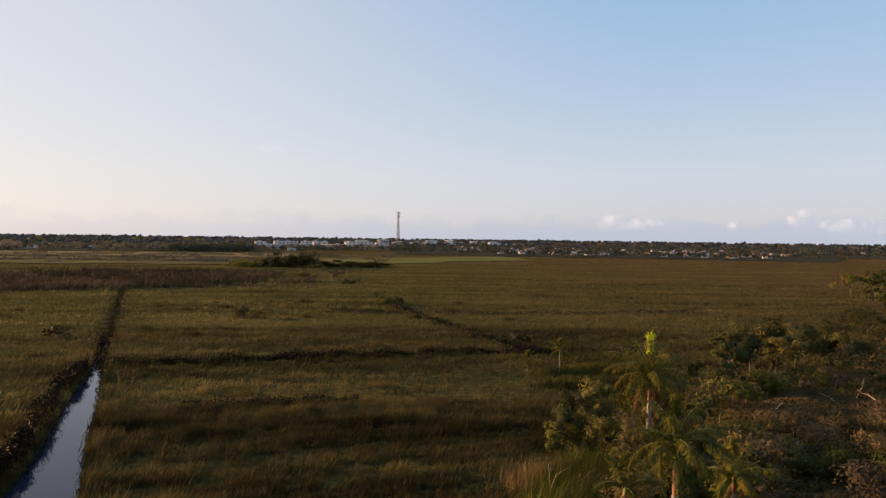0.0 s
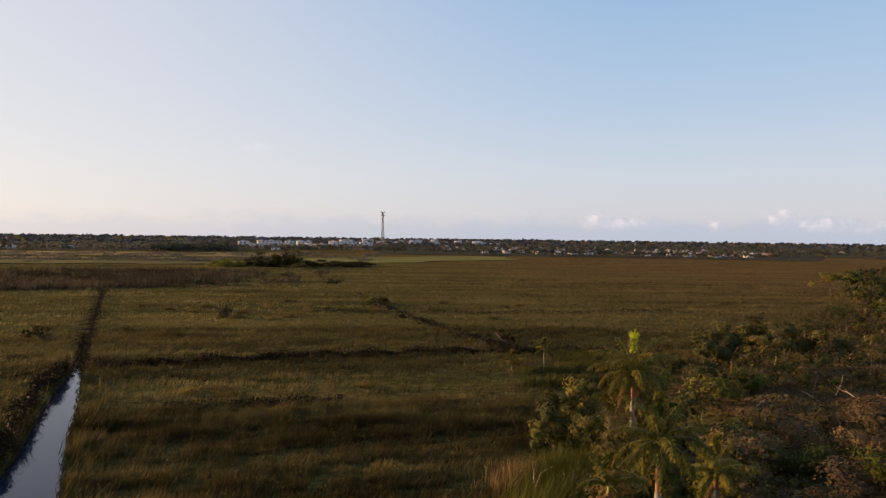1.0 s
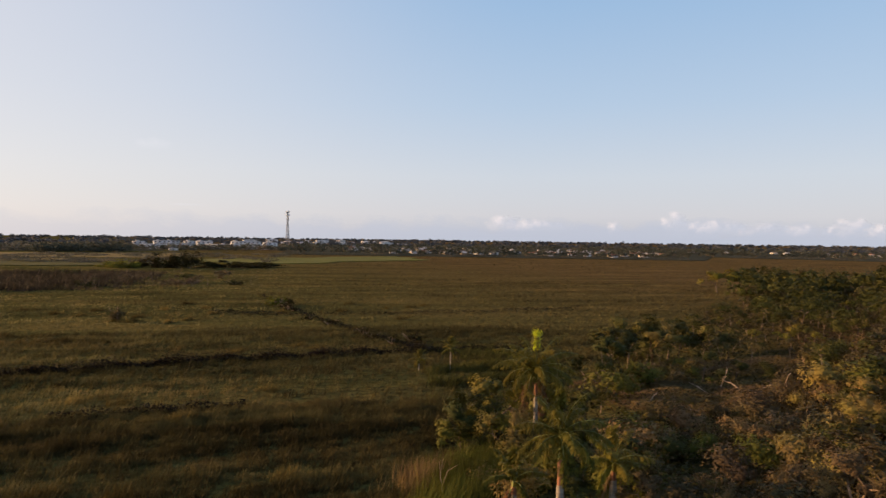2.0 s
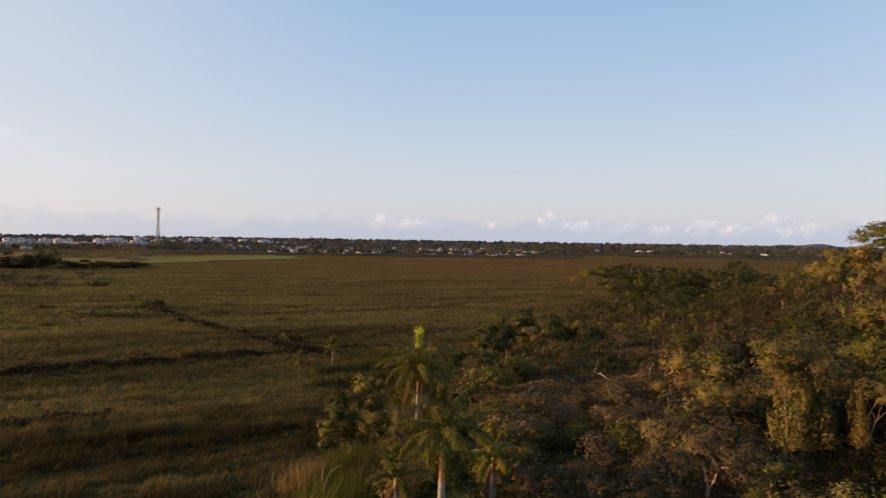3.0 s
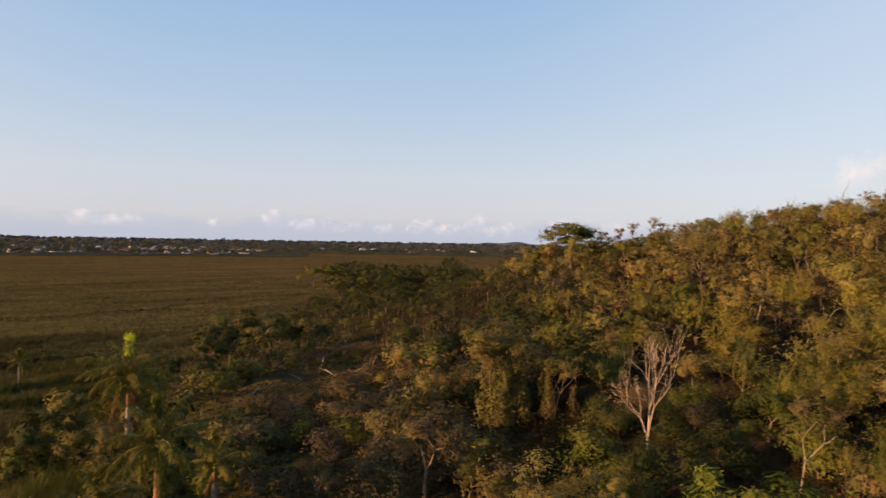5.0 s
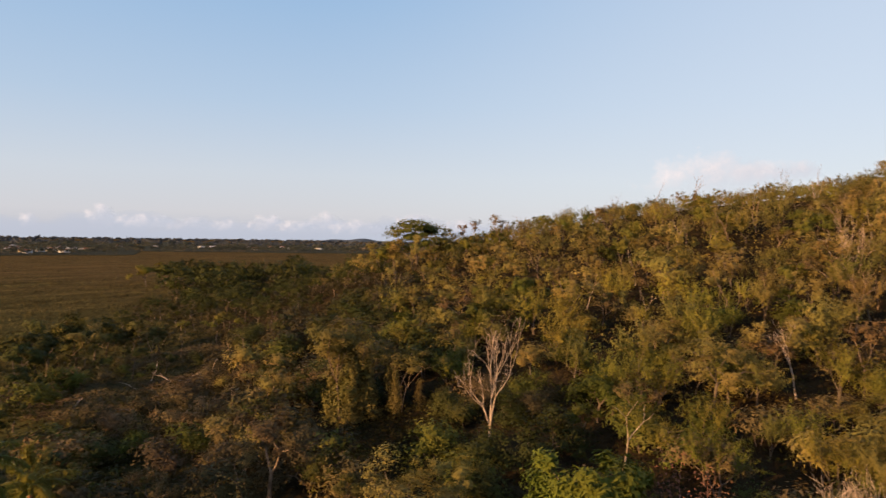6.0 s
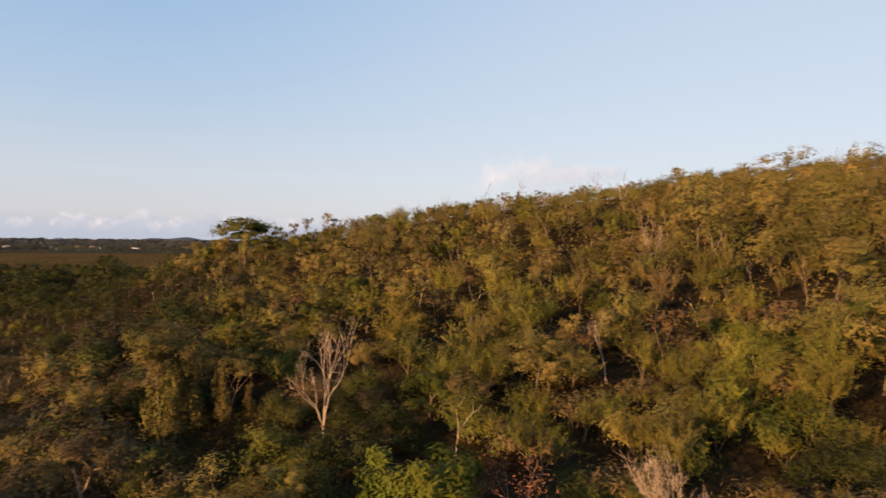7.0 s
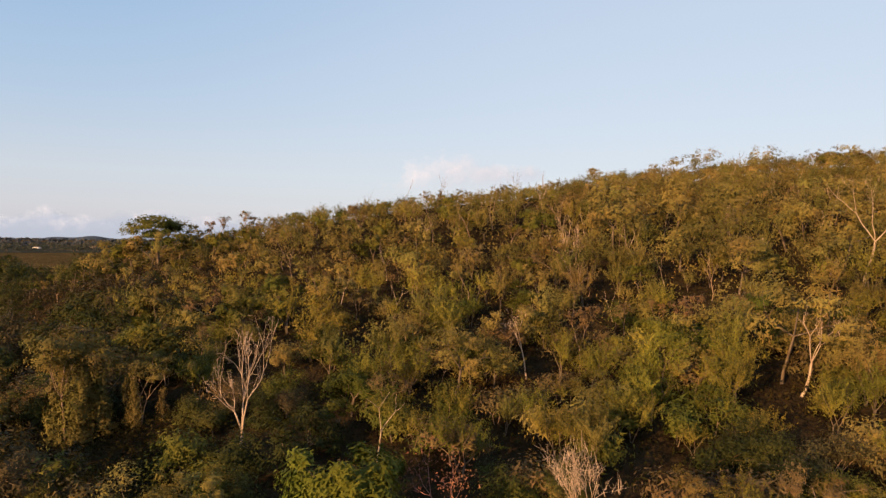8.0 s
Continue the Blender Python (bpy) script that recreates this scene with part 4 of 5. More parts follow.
def candelabra(seed, height, limbs, r):
    """Bare tree of a short bole whose limbs bow outwards and then rise, with upright twigs along them."""
    rng = np.random.default_rng(seed)
    segs, tips = [(np.array([0, 0, -0.4]), np.array([0.03, 0, 0.6]), r, r * 0.9)], []
    for k in range(limbs):
        an = k * 2.4 + rng.uniform(-0.4, 0.4)
        reach = height * (0.06 if k == 0 else rng.uniform(0.10, 0.36)) * (1.3 if k == 1 else 1)
        tall = height * (1.0 if k == 0 else rng.uniform(0.6, 0.97)) * (0.7 if k == 1 else 1)
        z0 = 0.5 if k < 3 else rng.uniform(0.6, height * 0.36)
        d = np.array([math.cos(an), math.sin(an), 0])
        p, r0 = np.array([0.03, 0, z0]), r * rng.uniform(0.42, 0.66)
        n = 9
        sway = rng.normal(size=3) * np.array([0.16, 0.16, 0])
        for s in range(1, n + 1):
            t = s / n
            q = np.array([0.03, 0, z0]) + d * reach * (1 - (1 - t) ** 2.2) + np.array([0, 0, (tall - z0) * t ** 1.15]) + sway * math.sin(t * 5 + k) + rng.normal(size=3) * 0.11
            r1 = r0 * 0.84
            segs.append((p, q, r0, r1))
            if s >= 3:
                for _ in range(2 if s > 4 else 1):
                    m = d * rng.uniform(-0.3, 0.6) + rng.normal(size=3) * 0.45 + np.array([0, 0, 1.0])
                    m /= np.linalg.norm(m)
                    ln = rng.uniform(0.5, 1.2) * (1.25 - 0.5 * t)
                    e_ = q + m * ln * 0.5 + d * 0.08
                    segs += [(q, e_, r1 * 0.55, r1 * 0.4), (e_, e_ + (m + np.array([0, 0, 0.35])) * ln * 0.5, r1 * 0.4, 0.008)]
                    tips.append(e_ + m * ln * 0.45)
            p, r0 = q, r1
        tips.append(p)
    return tubes(segs, 5), np.array(tips)


def gz(x, y):
    return land(np.array(float(x)), np.array(float(y))).item()


dead = bare_tree("dead_tree", 38.3, 23.7, gz(38.3, 23.7), fan_tree(83, 1.3, 0.13, 4, 0.38, 0.84), M_PALE, "tall bleached leafless tree with upswept branches", 0.98, twigs=50, height=1.42)
rng = np.random.default_rng(44)
part("foliage", mesh_from("foliage", *leaves(rng, np.array([-1.0, 0.9, 3.2]) + rng.normal(size=(420, 3)) * np.array([0.45, 0.45, 0.3]), 0.07), M_BROWN), dead, "clump of dry brown leaves on one limb")
bare_tree("dead_tree", 31.9, 1.6, gz(31.9, 1.6), fan_tree(68, 0.9, 0.11, 5, 0.34, 0.82), M_PALE, "spreading leafless tree of fine pale twigs", 0.86, twigs=380, height=1.12)
bare_tree("dead_tree", 54.4, 7.9, gz(54.4, 7.9), bare_arrays(11, 2.9, 0.085, 3, 0.5, 0.62), M_PALE, "slim pale leafless tree among green crowns", 0.82, twigs=60)
bare_tree("dead_tree", 53.7, -11.6, gz(53.7, -11.6), bare_arrays(14, 2.6, 0.13, 3, 0.5, 0.65), M_PALE, "thick pale dead tree lit on one side", 1.0, twigs=40)
bare_tree("dead_tree", 39.2, 14.9, gz(39.2, 14.9), bare_arrays(17, 2.6, 0.085, 2, 0.6, 0.75), M_PALE, "thin forked pale dead tree", 0.76)
bare_tree("dead_tree", 7.2, 45.0, gz(7.2, 45.0), bare_arrays(19, 1.4, 0.045, 2, 0.45, 0.8, (1, 2)), M_PALE, "thin pale dead stick rising from grass", 1.0)
bare_tree("dead_tree", 81.7, -23.6, gz(81.7, -23.6), bare_arrays(23, 4.5, 0.16, 3, 0.5, 0.7), M_PALE, "leaning pale leafless tree on the hillside", 1.1, twigs=60)
bare_tree("dead_tree", 87.6, 8.1, gz(87.6, 8.1), candelabra(27, 6.0, 9, 0.085), M_PALE, "cluster of bare pale stems on the hillside", 1.0, twigs=120)
red = bare_tree("red_shrub", 29.0, 7.7, gz(29, 7.7), bare_arrays(29, 1.8, 0.07, 3, 0.6, 0.75), M_REDWOOD, "bare shrub with reddish dead leaves", 1.0)
rb, rt = bare_arrays(29, 1.8, 0.09, 3, 0.6, 0.75)
rng = np.random.default_rng(41)
part("foliage", mesh_from("foliage", *leaves(rng, rt[rng.integers(0, len(rt), 420)] + rng.normal(size=(420, 3)) * 0.3, 0.065), M_RUST), red, "dull red dead leaves")

# pale bare stems scattered over the hillside
STEMS = []
for k in range(6):
    arrays = fan_tree(300 + k, 1.8 + 0.3 * (k % 3), 0.075, 2, 0.55, 0.75) if k % 2 else bare_arrays(310 + k, 2.2, 0.1, 2, 0.6, 0.75, (1, 2), lean=0.25)
    STEMS.append(mesh_from("trunk", *arrays[0], M_PALE if k % 3 == 0 else M_TWIG))
rng = np.random.default_rng(43)
for k in range(44):
    an, d = radians(rng.uniform(56, 106)), rng.uniform(66, 138)
    x, y = math.sin(an) * d, math.cos(an) * d
    sc_ = rng.uniform(0.5, 0.95)
    stem = tagged(new("dead_tree"), "pale leafless stem showing among hillside crowns", "tree", "bare trees")
    stem.matrix_basis = pose(x, y, gz(x, y) + (0.4 if d > 80 else 0.0), 0, 0, rng.uniform(0, 360)) @ Matrix.Diagonal((sc_, sc_, sc_ * 1.25, 1))
    part("trunk", STEMS[k % 6], stem)

# bright green broadleaf trees under the camera
for sx, sy, sc_, sd in ((26.4, 10.2, 1.02, 53),):
    wood, lv = tree_arrays("round", sd, 6000, 0.11)
    tree = tagged(new("bright_tree"), "bright yellow-green broadleaf tree below the camera", "tree", "bright trees")
    tree.matrix_basis = pose(sx, sy, gz(sx, sy), 0, 0, sd * 40) @ Matrix.Diagonal((sc_ * 1.35, sc_ * 1.35, sc_ * 1.25, 1))
    part("trunk", mesh_from("trunk", *wood, M_BARK), tree)
    part("crown", mesh_from("crown", *lv, M_BRIGHT), tree)

for tx, ty, ts in ((36.8, 22.4, 1.25), (37.6, 20.6, 1.5), (35.0, 25.0, 1.6), (34.6, 21.4, 1.1), (39.6, 20.2, 1.4), (35.8, 23.6, 0.9), (33.4, 22.6, 0.8)):
    plant("green_shrub" if ts > 1.55 else "dark_shrub", 1, tx, ty, ts * 0.85, tx * 50)
for k_, (tx, ty, ts) in enumerate([(38.5, -8.2, 1.1), (41.0, -11.0, 1.2), (42.0, -7.6, 1.2), (37.2, -10.6, 1.0), (40.2, -6.0, 1.1), (34.5, -4.5, 1.2), (35.5, 3.8, 1.2), (33.8, 6.0, 1.1), (30.2, 4.6, 1.0), (27.6, 6.6, 0.9), (29.4, -2.2, 1.1), (25.8, 13.8, 1.0), (26.6, 16.6, 1.0), (29.8, 13.2, 1.1), (30.6, 20.2, 1.1), (28.6, 18.4, 0.9), (43.0, 26.0, 1.0), (45.5, 28.5, 1.0), (42.5, 29.5, 0.9), (47.2, 25.4, 1.1), (41.0, 27.4, 0.9), (44.6, 24.0, 1.0)]):
    plant(("dark_shrub", "dull_shrub", "dark_shrub", "green_shrub")[k_ % 4], k_ % 3, tx, ty, ts, 77 * k_, close=True)
plant("vine_tree", 0, 39.5, 38.2, 1.4, 30)
plant("vine_tree", 1, 40.9, 37.4, 1.05, 100)
plant("vine_tree", 1, 42.6, 34.6, 0.8, 10)
plant("dry_tree", 1, 40.2, 38.9, 1.15, 60)
plant("vine_tree", 2, 37.0, 44.5, 0.85, 200)
acacia = tagged(new("acacia"), "broad flat-topped acacia standing out against the sky", "tree", "woodland trees")
acacia.matrix_basis = pose(94.6, 73.8, gz(94.6, 73.8), 0, 0, 40) @ Matrix.Diagonal((1.45, 1.45, 1.22, 1))
wood, lv = tree_arrays("flat", 501, 3600, 0.17, limbs=120)
part("trunk", mesh_from("trunk", *wood, M_BARK), acacia)
part("crown", mesh_from("crown", *lv, M_GREEN), acacia)
for k_, (tx, ty, ts) in enumerate([(97.5, 71.0, 1.4), (92.0, 76.5, 1.4), (99.5, 66.5, 1.3), (89.5, 71.0, 1.4), (92, 68, 1.3), (103, 62, 1.2), (87, 75, 1.3), (93.5, 79, 1.2)]):
    plant(("olive_tree", "green_tree", "dry_tree")[k_ % 3], k_ % 3, tx, ty, ts, 70 * k_, mid=True)
for k_, (tx, ty, ts) in enumerate([(135.0, 226.0, 1.7), (139.5, 224.0, 1.9), (143.5, 227.0, 1.7)]):
    plant("golden_bush", k_, tx, ty, ts, 70 * k_, z=0.0)
for k_, (tx, ty, ts) in enumerate([(147.0, 222.0, 2.0), (151.5, 219.0, 2.1), (155.0, 223.0, 1.9)]):
    plant("deep_green_tree", k_, tx, ty, ts, 110 * k_, z=0.0)

# ---------------------------------------------------------------- palms


def frond_arrays(rng, length, rise, bend, leaflet, width=0.032):
    """A feather leaf: a rib that rises at an angle and bends over, with leaflets that hang from both sides."""
    k = 12
    t = np.linspace(0, 1, k)
    an = np.radians(rise - bend * t ** 1.2)
    step = length / (k - 1)
    rib = np.concatenate([[[0, 0, 0]], np.cumsum(np.stack([np.cos(an[:-1]), np.zeros(k - 1), np.sin(an[:-1])], 1) * step, axis=0)])
    segs = [(rib[q], rib[q + 1], 0.035 * (1.05 - t[q]), 0.035 * (1.05 - t[q + 1])) for q in range(k - 1)]
    n = 84
    tt = np.linspace(0.12, 1, n)
    p = np.stack([np.interp(tt, t, rib[:, j]) for j in range(3)], 1)
    tan = np.gradient(p, axis=0)
    tan /= np.linalg.norm(tan, axis=1, keepdims=True)
    quads = []
    for side in (-1, 1):
        ln = leaflet * np.sin(np.pi * (0.15 + 0.78 * tt)) ** 0.6 * rng.uniform(0.75, 1.2, n)
        d = tan * 0.5 + np.array([0, side * 0.75, 0]) + np.array([0, 0, -0.3]) + rng.normal(size=(n, 3)) * 0.42
        d /= np.linalg.norm(d, axis=1, keepdims=True)
        m_ = p + d * ln[:, None] * 0.5
        tip = m_ + (d * 0.35 + np.array([0, 0, -0.28])) * ln[:, None]
        w = np.cross(d, (0, 0, 1.0))
        w /= np.linalg.norm(w, axis=1, keepdims=True)
        w *= width
        quads.append(np.stack([p, m_ + w, tip, m_ - w], 1))
    v = np.concatenate(quads).reshape(-1, 3)
    return tubes(segs, 4), (v, np.arange(len(v)).reshape(-1, 4))


def palm(x, y, z, trunk_h, shaft_h, frond_len, n_fronds, seed, label, name="royal_palm", shaft=M_SHAFT, spear=M_PALM, r=0.2, dead=0):
    rng = np.random.default_rng(seed)
    p = tagged(new(name), label, "palm", "palms")
    p.matrix_basis = pose(x, y, z, 0, 0, seed * 57)
    # bole with a slight belly and leaf-scar rings
    rows, sides = 26, 12
    v, f = [], []
    for k in range(rows):
        h = -0.3 + (trunk_h + 0.3) * k / (rows - 1)
        rr = r * (1.0 + 0.22 * math.sin(math.pi * min(1, h / trunk_h) * 0.9) - 0.2 * max(0, h / trunk_h - 0.6)) * (1.03 if k % 2 else 0.99)
        for j in range(sides):
            v.append((rr * math.cos(j * 2 * math.pi / sides), rr * math.sin(j * 2 * math.pi / sides), h))
    for k in range(rows - 1):
        for j in range(sides):
            f.append((k * sides + j, k * sides + (j + 1) % sides, (k + 1) * sides + (j + 1) % sides, (k + 1) * sides + j))
    part("trunk", mesh_from("trunk", np.array(v), np.array(f), M_TRUNK), p)
    top = trunk_h + shaft_h
    mid_ = trunk_h + shaft_h * 0.5
    low = [(np.array([0, 0, trunk_h - 0.03]), np.array([0, 0, mid_]), r * 0.9, r * 0.75)]
    high = [(np.array([0, 0, mid_ - 0.01]), np.array([0, 0, top]), r * 0.75, r * 0.35)]
    part("leaf_sheath", mesh_from("leaf_sheath", *tubes(low, 12), shaft), p, "smooth orange-brown old leaf sheath" if shaft == M_SHAFT else "")
    part("crownshaft", mesh_from("crownshaft", *tubes(high, 12), M_GREENSHAFT), p, "smooth green crownshaft")
    for k in range(n_fronds):
        u = k / max(1, n_fronds - 1)
        dead_one = k < dead
        rise = (-14 + 88 * u + rng.uniform(-8, 8)) if not dead_one else rng.uniform(-55, -30)
        rib, lf = frond_arrays(rng, frond_len * rng.uniform(0.85, 1.1), rise, (56 + 48 * (1 - u)) if not dead_one else 60, frond_len * 0.2, 0.036)
        fr = part("frond", mesh_from("frond", *lf, M_DEADFROND if dead_one else M_PALM), p, "dead hanging brown frond" if dead_one else "")
        fr.matrix_basis = pose(0, 0, top - 0.15 + 0.15 * u - 0.3 * dead_one, 0, 0, k * 137.5 + rng.uniform(-10, 10))
        part("rib", mesh_from("rib", *rib, M_GREENSHAFT), fr)
    part("spear_leaf", mesh_from("spear_leaf", *leaves(rng, np.stack([rng.normal(0.1, 0.14, 160), rng.normal(0, 0.14, 160), rng.uniform(top + frond_len * 0.42, top + frond_len * 0.78, 160)], 1), 0.28, 0.0, np.tile([0, 0, 1.0], (160, 1)), 0.2), spear), p, "upright unopened young leaf")
    return p


palm(16.6, 54.5, 0.0, 5.1, 2.3, 3.9, 26, 1, "tall royal palm with a bright yellow young leaf", spear=M_PALM_YELLOW, dead=4, r=0.16)
palm(13.05, 37.8, 0.0, 3.9, 2.95, 3.2, 17, 2, "royal palm with a red-brown crownshaft and pale trunk", dead=0)
palm(17.4, 40.4, 0.2, 2.9, 1.1, 2.7, 14, 3, "smaller royal palm in the thicket", dead=1)
palm(11.0, 40.4, 0.1, 2.4, 0.9, 2.4, 11, 4, "short palm hung with dead red-brown fronds", dead=3)
palm(15.8, 91.5, 0.0, 2.6, 0.6, 1.8, 9, 5, "slim young palm with a pale stem", name="young_palm", r=0.06, shaft=M_GREENSHAFT)
palm(11.6, 92.4, 0.0, 1.0, 0.5, 1.7, 9, 6, "slim young palm beside the marsh", name="young_palm", r=0.06, shaft=M_GREENSHAFT)

# thicket at the feet of the palms
rng = np.random.default_rng(47)
for kind, tx, ty, ts in (("deep_green_tree", 15.3, 51.6, 0.7), ("deep_green_tree", 18.3, 52, 0.72), ("olive_tree", 16.6, 50.6, 0.55), ("green_shrub", 15.9, 48.6, 1.3), ("deep_green_tree", 12.2, 53, 0.62), ("green_shrub", 10.8, 56.5, 1.3), ("green_shrub", 13.8, 58.5, 1.4), ("olive_shrub", 14.2, 51, 1.2), ("deep_green_tree", 19.8, 53.8, 0.6), ("green_shrub", 18.6, 57.8, 1.3),
                         ("green_shrub", 11.4, 37.2, 1), ("deep_green_tree", 15.6, 41.2, 0.55), ("green_shrub", 14.9, 38.4, 1.1), ("green_shrub", 19.4, 42.4, 1.3), ("olive_shrub", 12.4, 43.2, 1.3),
                         ("deep_green_tree", 21.5, 45, 0.6), ("green_shrub", 16.2, 46.8, 1.4), ("olive_shrub", 10.5, 46.2, 1), ("deep_green_tree", 23, 60, 0.8), ("deep_green_tree", 28.7, 76.5, 1.15), ("deep_green_tree", 32.8, 81.6, 1.38), ("deep_green_tree", 35.6, 85.7, 1.44), ("deep_green_tree", 38.5, 88, 1.38), ("olive_tree", 43.1, 90.8, 1.55), ("deep_green_tree", 48.9, 94.9, 1.38), ("deep_green_tree", 52.9, 92.6, 1.09), ("olive_tree", 56.3, 96.6, 1.03), ("dry_tree", 53.5, 88, 0.69),
                         ("deep_green_tree", 40.8, 90.8, 1.49), ("deep_green_tree", 46, 93.7, 1.44), ("green_shrub", 30, 71, 1.5), ("green_shrub", 36, 75.5, 1.6), ("green_shrub", 22, 64, 1.5), ("dull_shrub", 31, 60, 1.1), ("dull_shrub", 36, 60.5, 1.1), ("dull_shrub", 40.5, 59.5, 1.2), ("dull_shrub", 45, 62.5, 1), ("brown_shrub", 33.5, 52.5, 0.9), ("green_shrub", 29, 49, 0.9), ("brown_shrub", 30.5, 55.5, 1), ("dry_tree", 54.6, 82.8, 0.69), ("dull_shrub", 50, 66.5, 1.2), ("deep_green_tree", 12.4, 56, 1.15), ("green_tree", 10.8, 56.8, 0.85), ("green_tree", 14.3, 58.6, 1.35), ("olive_tree", 13.4, 52.4, 0.95), ("green_tree", 18.8, 59.6, 1.2), ("dull_tree", 27.1, 32.1, 1.15), ("dry_tree", 26.2, 33.3, 0.9), ("dull_tree", 18.5, 37.7, 0.8), ("dry_tree", 21.9, 35.8, 0.75), ("dull_shrub", 20.2, 36.6, 1.5), ("dull_shrub", 24.6, 33.8, 1.4), ("dull_shrub", 30, 31.5, 1.5), ("dry_tree", 31.2, 33.2, 0.7), ("green_shrub", 13, 33.5, 0.9), ("green_shrub", 15.5, 34, 1)):
    plant(kind, int(rng.integers(0, 3)), tx, ty, ts, rng.uniform(0, 360), mid=ty > 56)

# ---------------------------------------------------------------- bushes on the marsh


def bush(x, y, w, h, n, size, material, label, seed, z=0.0):
    rng = np.random.default_rng(seed)
    b = tagged(new("marsh_bush"), label, "bush", "marsh bushes")
    b.matrix_basis = pose(x, y, z)
    segs = [(np.array([rng.normal() * w * 0.1, rng.normal() * w * 0.1, -0.2]), np.array([rng.normal() * w * 0.3, rng.normal() * w * 0.2, h * rng.uniform(0.4, 0.9)]), 0.07, 0.02) for _ in range(9)]
    for s in segs:
        part("stem", mesh_from("stem", *tubes([s], 4), M_TWIG), b)
    hubs = rng.normal(size=(14, 3)) * np.array([w * 0.28, w * 0.2, h * 0.22]) + np.array([0, 0, h * 0.4])
    c = hubs[rng.integers(0, 14, n)] + rng.normal(size=(n, 3)) * np.array([w, w * 0.8, h]) * 0.1
    c[:, 2] = np.clip(c[:, 2], 0.1, h)
    part("foliage", mesh_from("foliage", *leaves(rng, c, size, 0.3), material), b)
    return b


CREEK = [(-19, 205), (-14, 183), (-4, 152), (1, 140), (5, 128), (11, 116), (17, 107)]
rng = np.random.default_rng(66)
for k in range(12):
    t = rng.uniform(0, len(CREEK) - 1.001)
    (ax, ay), (bx, by) = CREEK[int(t)], CREEK[int(t) + 1]
    bush(ax + (bx - ax) * (t % 1) + rng.normal() * 0.8, ay + (by - ay) * (t % 1), rng.uniform(1.5, 3.5), rng.uniform(1.0, 1.7), 170, 0.2, M_SHADE, "low dark bush along a marsh creek", 200 + k)
bush(-43.8, 149.4, 2.2, 3.6, 220, 0.3, M_BROWN, "dark brown upright bush alone in the marsh", 61)
bush(-14.2, 181.0, 4.5, 2.6, 300, 0.35, M_GREEN, "low green bush in the open marsh", 62)
bush(-11.5, 182.5, 3.0, 2.0, 200, 0.3, M_SHADE, "low dark bush in the open marsh", 63)
bush(13.5, 118, 4.0, 1.8, 200, 0.3, M_SHADE, "low dark bush in the open marsh", 64)
bush(-66, 118, 4.0, 1.9, 200, 0.3, M_SHADE, "low dark bush in the open marsh", 65)
for k, (bx, by, bw, bh) in enumerate([(-92, 392, 14, 6), (-84, 388, 14, 7.5), (-76, 390, 14, 7), (-66, 394, 14, 3), (-52, 398, 18, 2.4), (-38, 402, 18, 2.0), (-104, 396, 12, 3.5)]):
    bush(bx, by, bw, bh * 1.35, 1700, 0.44, M_SHADE, "rounded dark thicket standing in the marsh", 70 + k)

for k, (bx, by, bw, bh) in enumerate([(-112, 388, 12, 4.5), (-119, 392, 10, 3.5), (-106, 384, 8, 3.2)]):
    bush(bx, by, bw, bh, 1000, 0.42, M_GOLD, "golden-green thicket beside a darker one in the marsh", 90 + k)

rng = np.random.default_rng(67)
for k in range(16):
    an, d = radians(rng.uniform(6, 36)), rng.uniform(250, 340)
    bush(-math.sin(an) * d, math.cos(an) * d, rng.uniform(4, 9), rng.uniform(2.2, 4.2), 300, 0.36, M_BRACKEN if k % 3 else M_DEEP, "low brown scrub standing in the reed bed", 230 + k)

# ---------------------------------------------------------------- town and distance


def far_woods(name, seed, n, a0, a1, r0, r1, h0, h1, size, material, label, per=44, wide=1.0):
    """Crowns of many trees in a belt, each a loose heap of sprays."""
    rng = np.random.default_rng(seed)
    x, y = scatter(rng, n, r0, r1, a0, a1)
    h = rng.uniform(h0, h1, n) * (1 + 0.5 * (rng.uniform(0, 1, n) > 0.93))
    w = h * rng.uniform(0.6, 1.7, n) * wide
    g = rng.normal(size=(n, per, 3)) * np.array([0.42, 0.42, 0.24])
    c = np.stack([x, y, h * 0.62], 1)[:, None] + g * np.stack([w, w, h], 1)[:, None]
    c[..., 2] = np.clip(c[..., 2], 0.3, (h * 1.12)[:, None])
    return tagged(new(name, mesh_from(name, *leaves(rng, c.reshape(-1, 3), size, 0.25, aspect=0.75), material)), label, "woods", kind="stuff")


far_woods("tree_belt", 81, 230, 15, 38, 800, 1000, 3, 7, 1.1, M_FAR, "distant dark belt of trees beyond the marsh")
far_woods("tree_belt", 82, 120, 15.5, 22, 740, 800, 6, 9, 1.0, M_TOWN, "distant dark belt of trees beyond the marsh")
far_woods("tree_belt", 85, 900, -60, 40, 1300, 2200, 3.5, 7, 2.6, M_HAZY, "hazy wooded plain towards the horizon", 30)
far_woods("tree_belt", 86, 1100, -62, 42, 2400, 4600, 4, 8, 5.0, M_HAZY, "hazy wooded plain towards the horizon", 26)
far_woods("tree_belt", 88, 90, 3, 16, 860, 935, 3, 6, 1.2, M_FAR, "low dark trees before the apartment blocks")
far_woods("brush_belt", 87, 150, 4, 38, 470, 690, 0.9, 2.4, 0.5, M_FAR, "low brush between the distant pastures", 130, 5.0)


CROWNS = [tree_arrays("round", 700 + k, 90, 0.42, False, 6, 3) for k in range(5)]


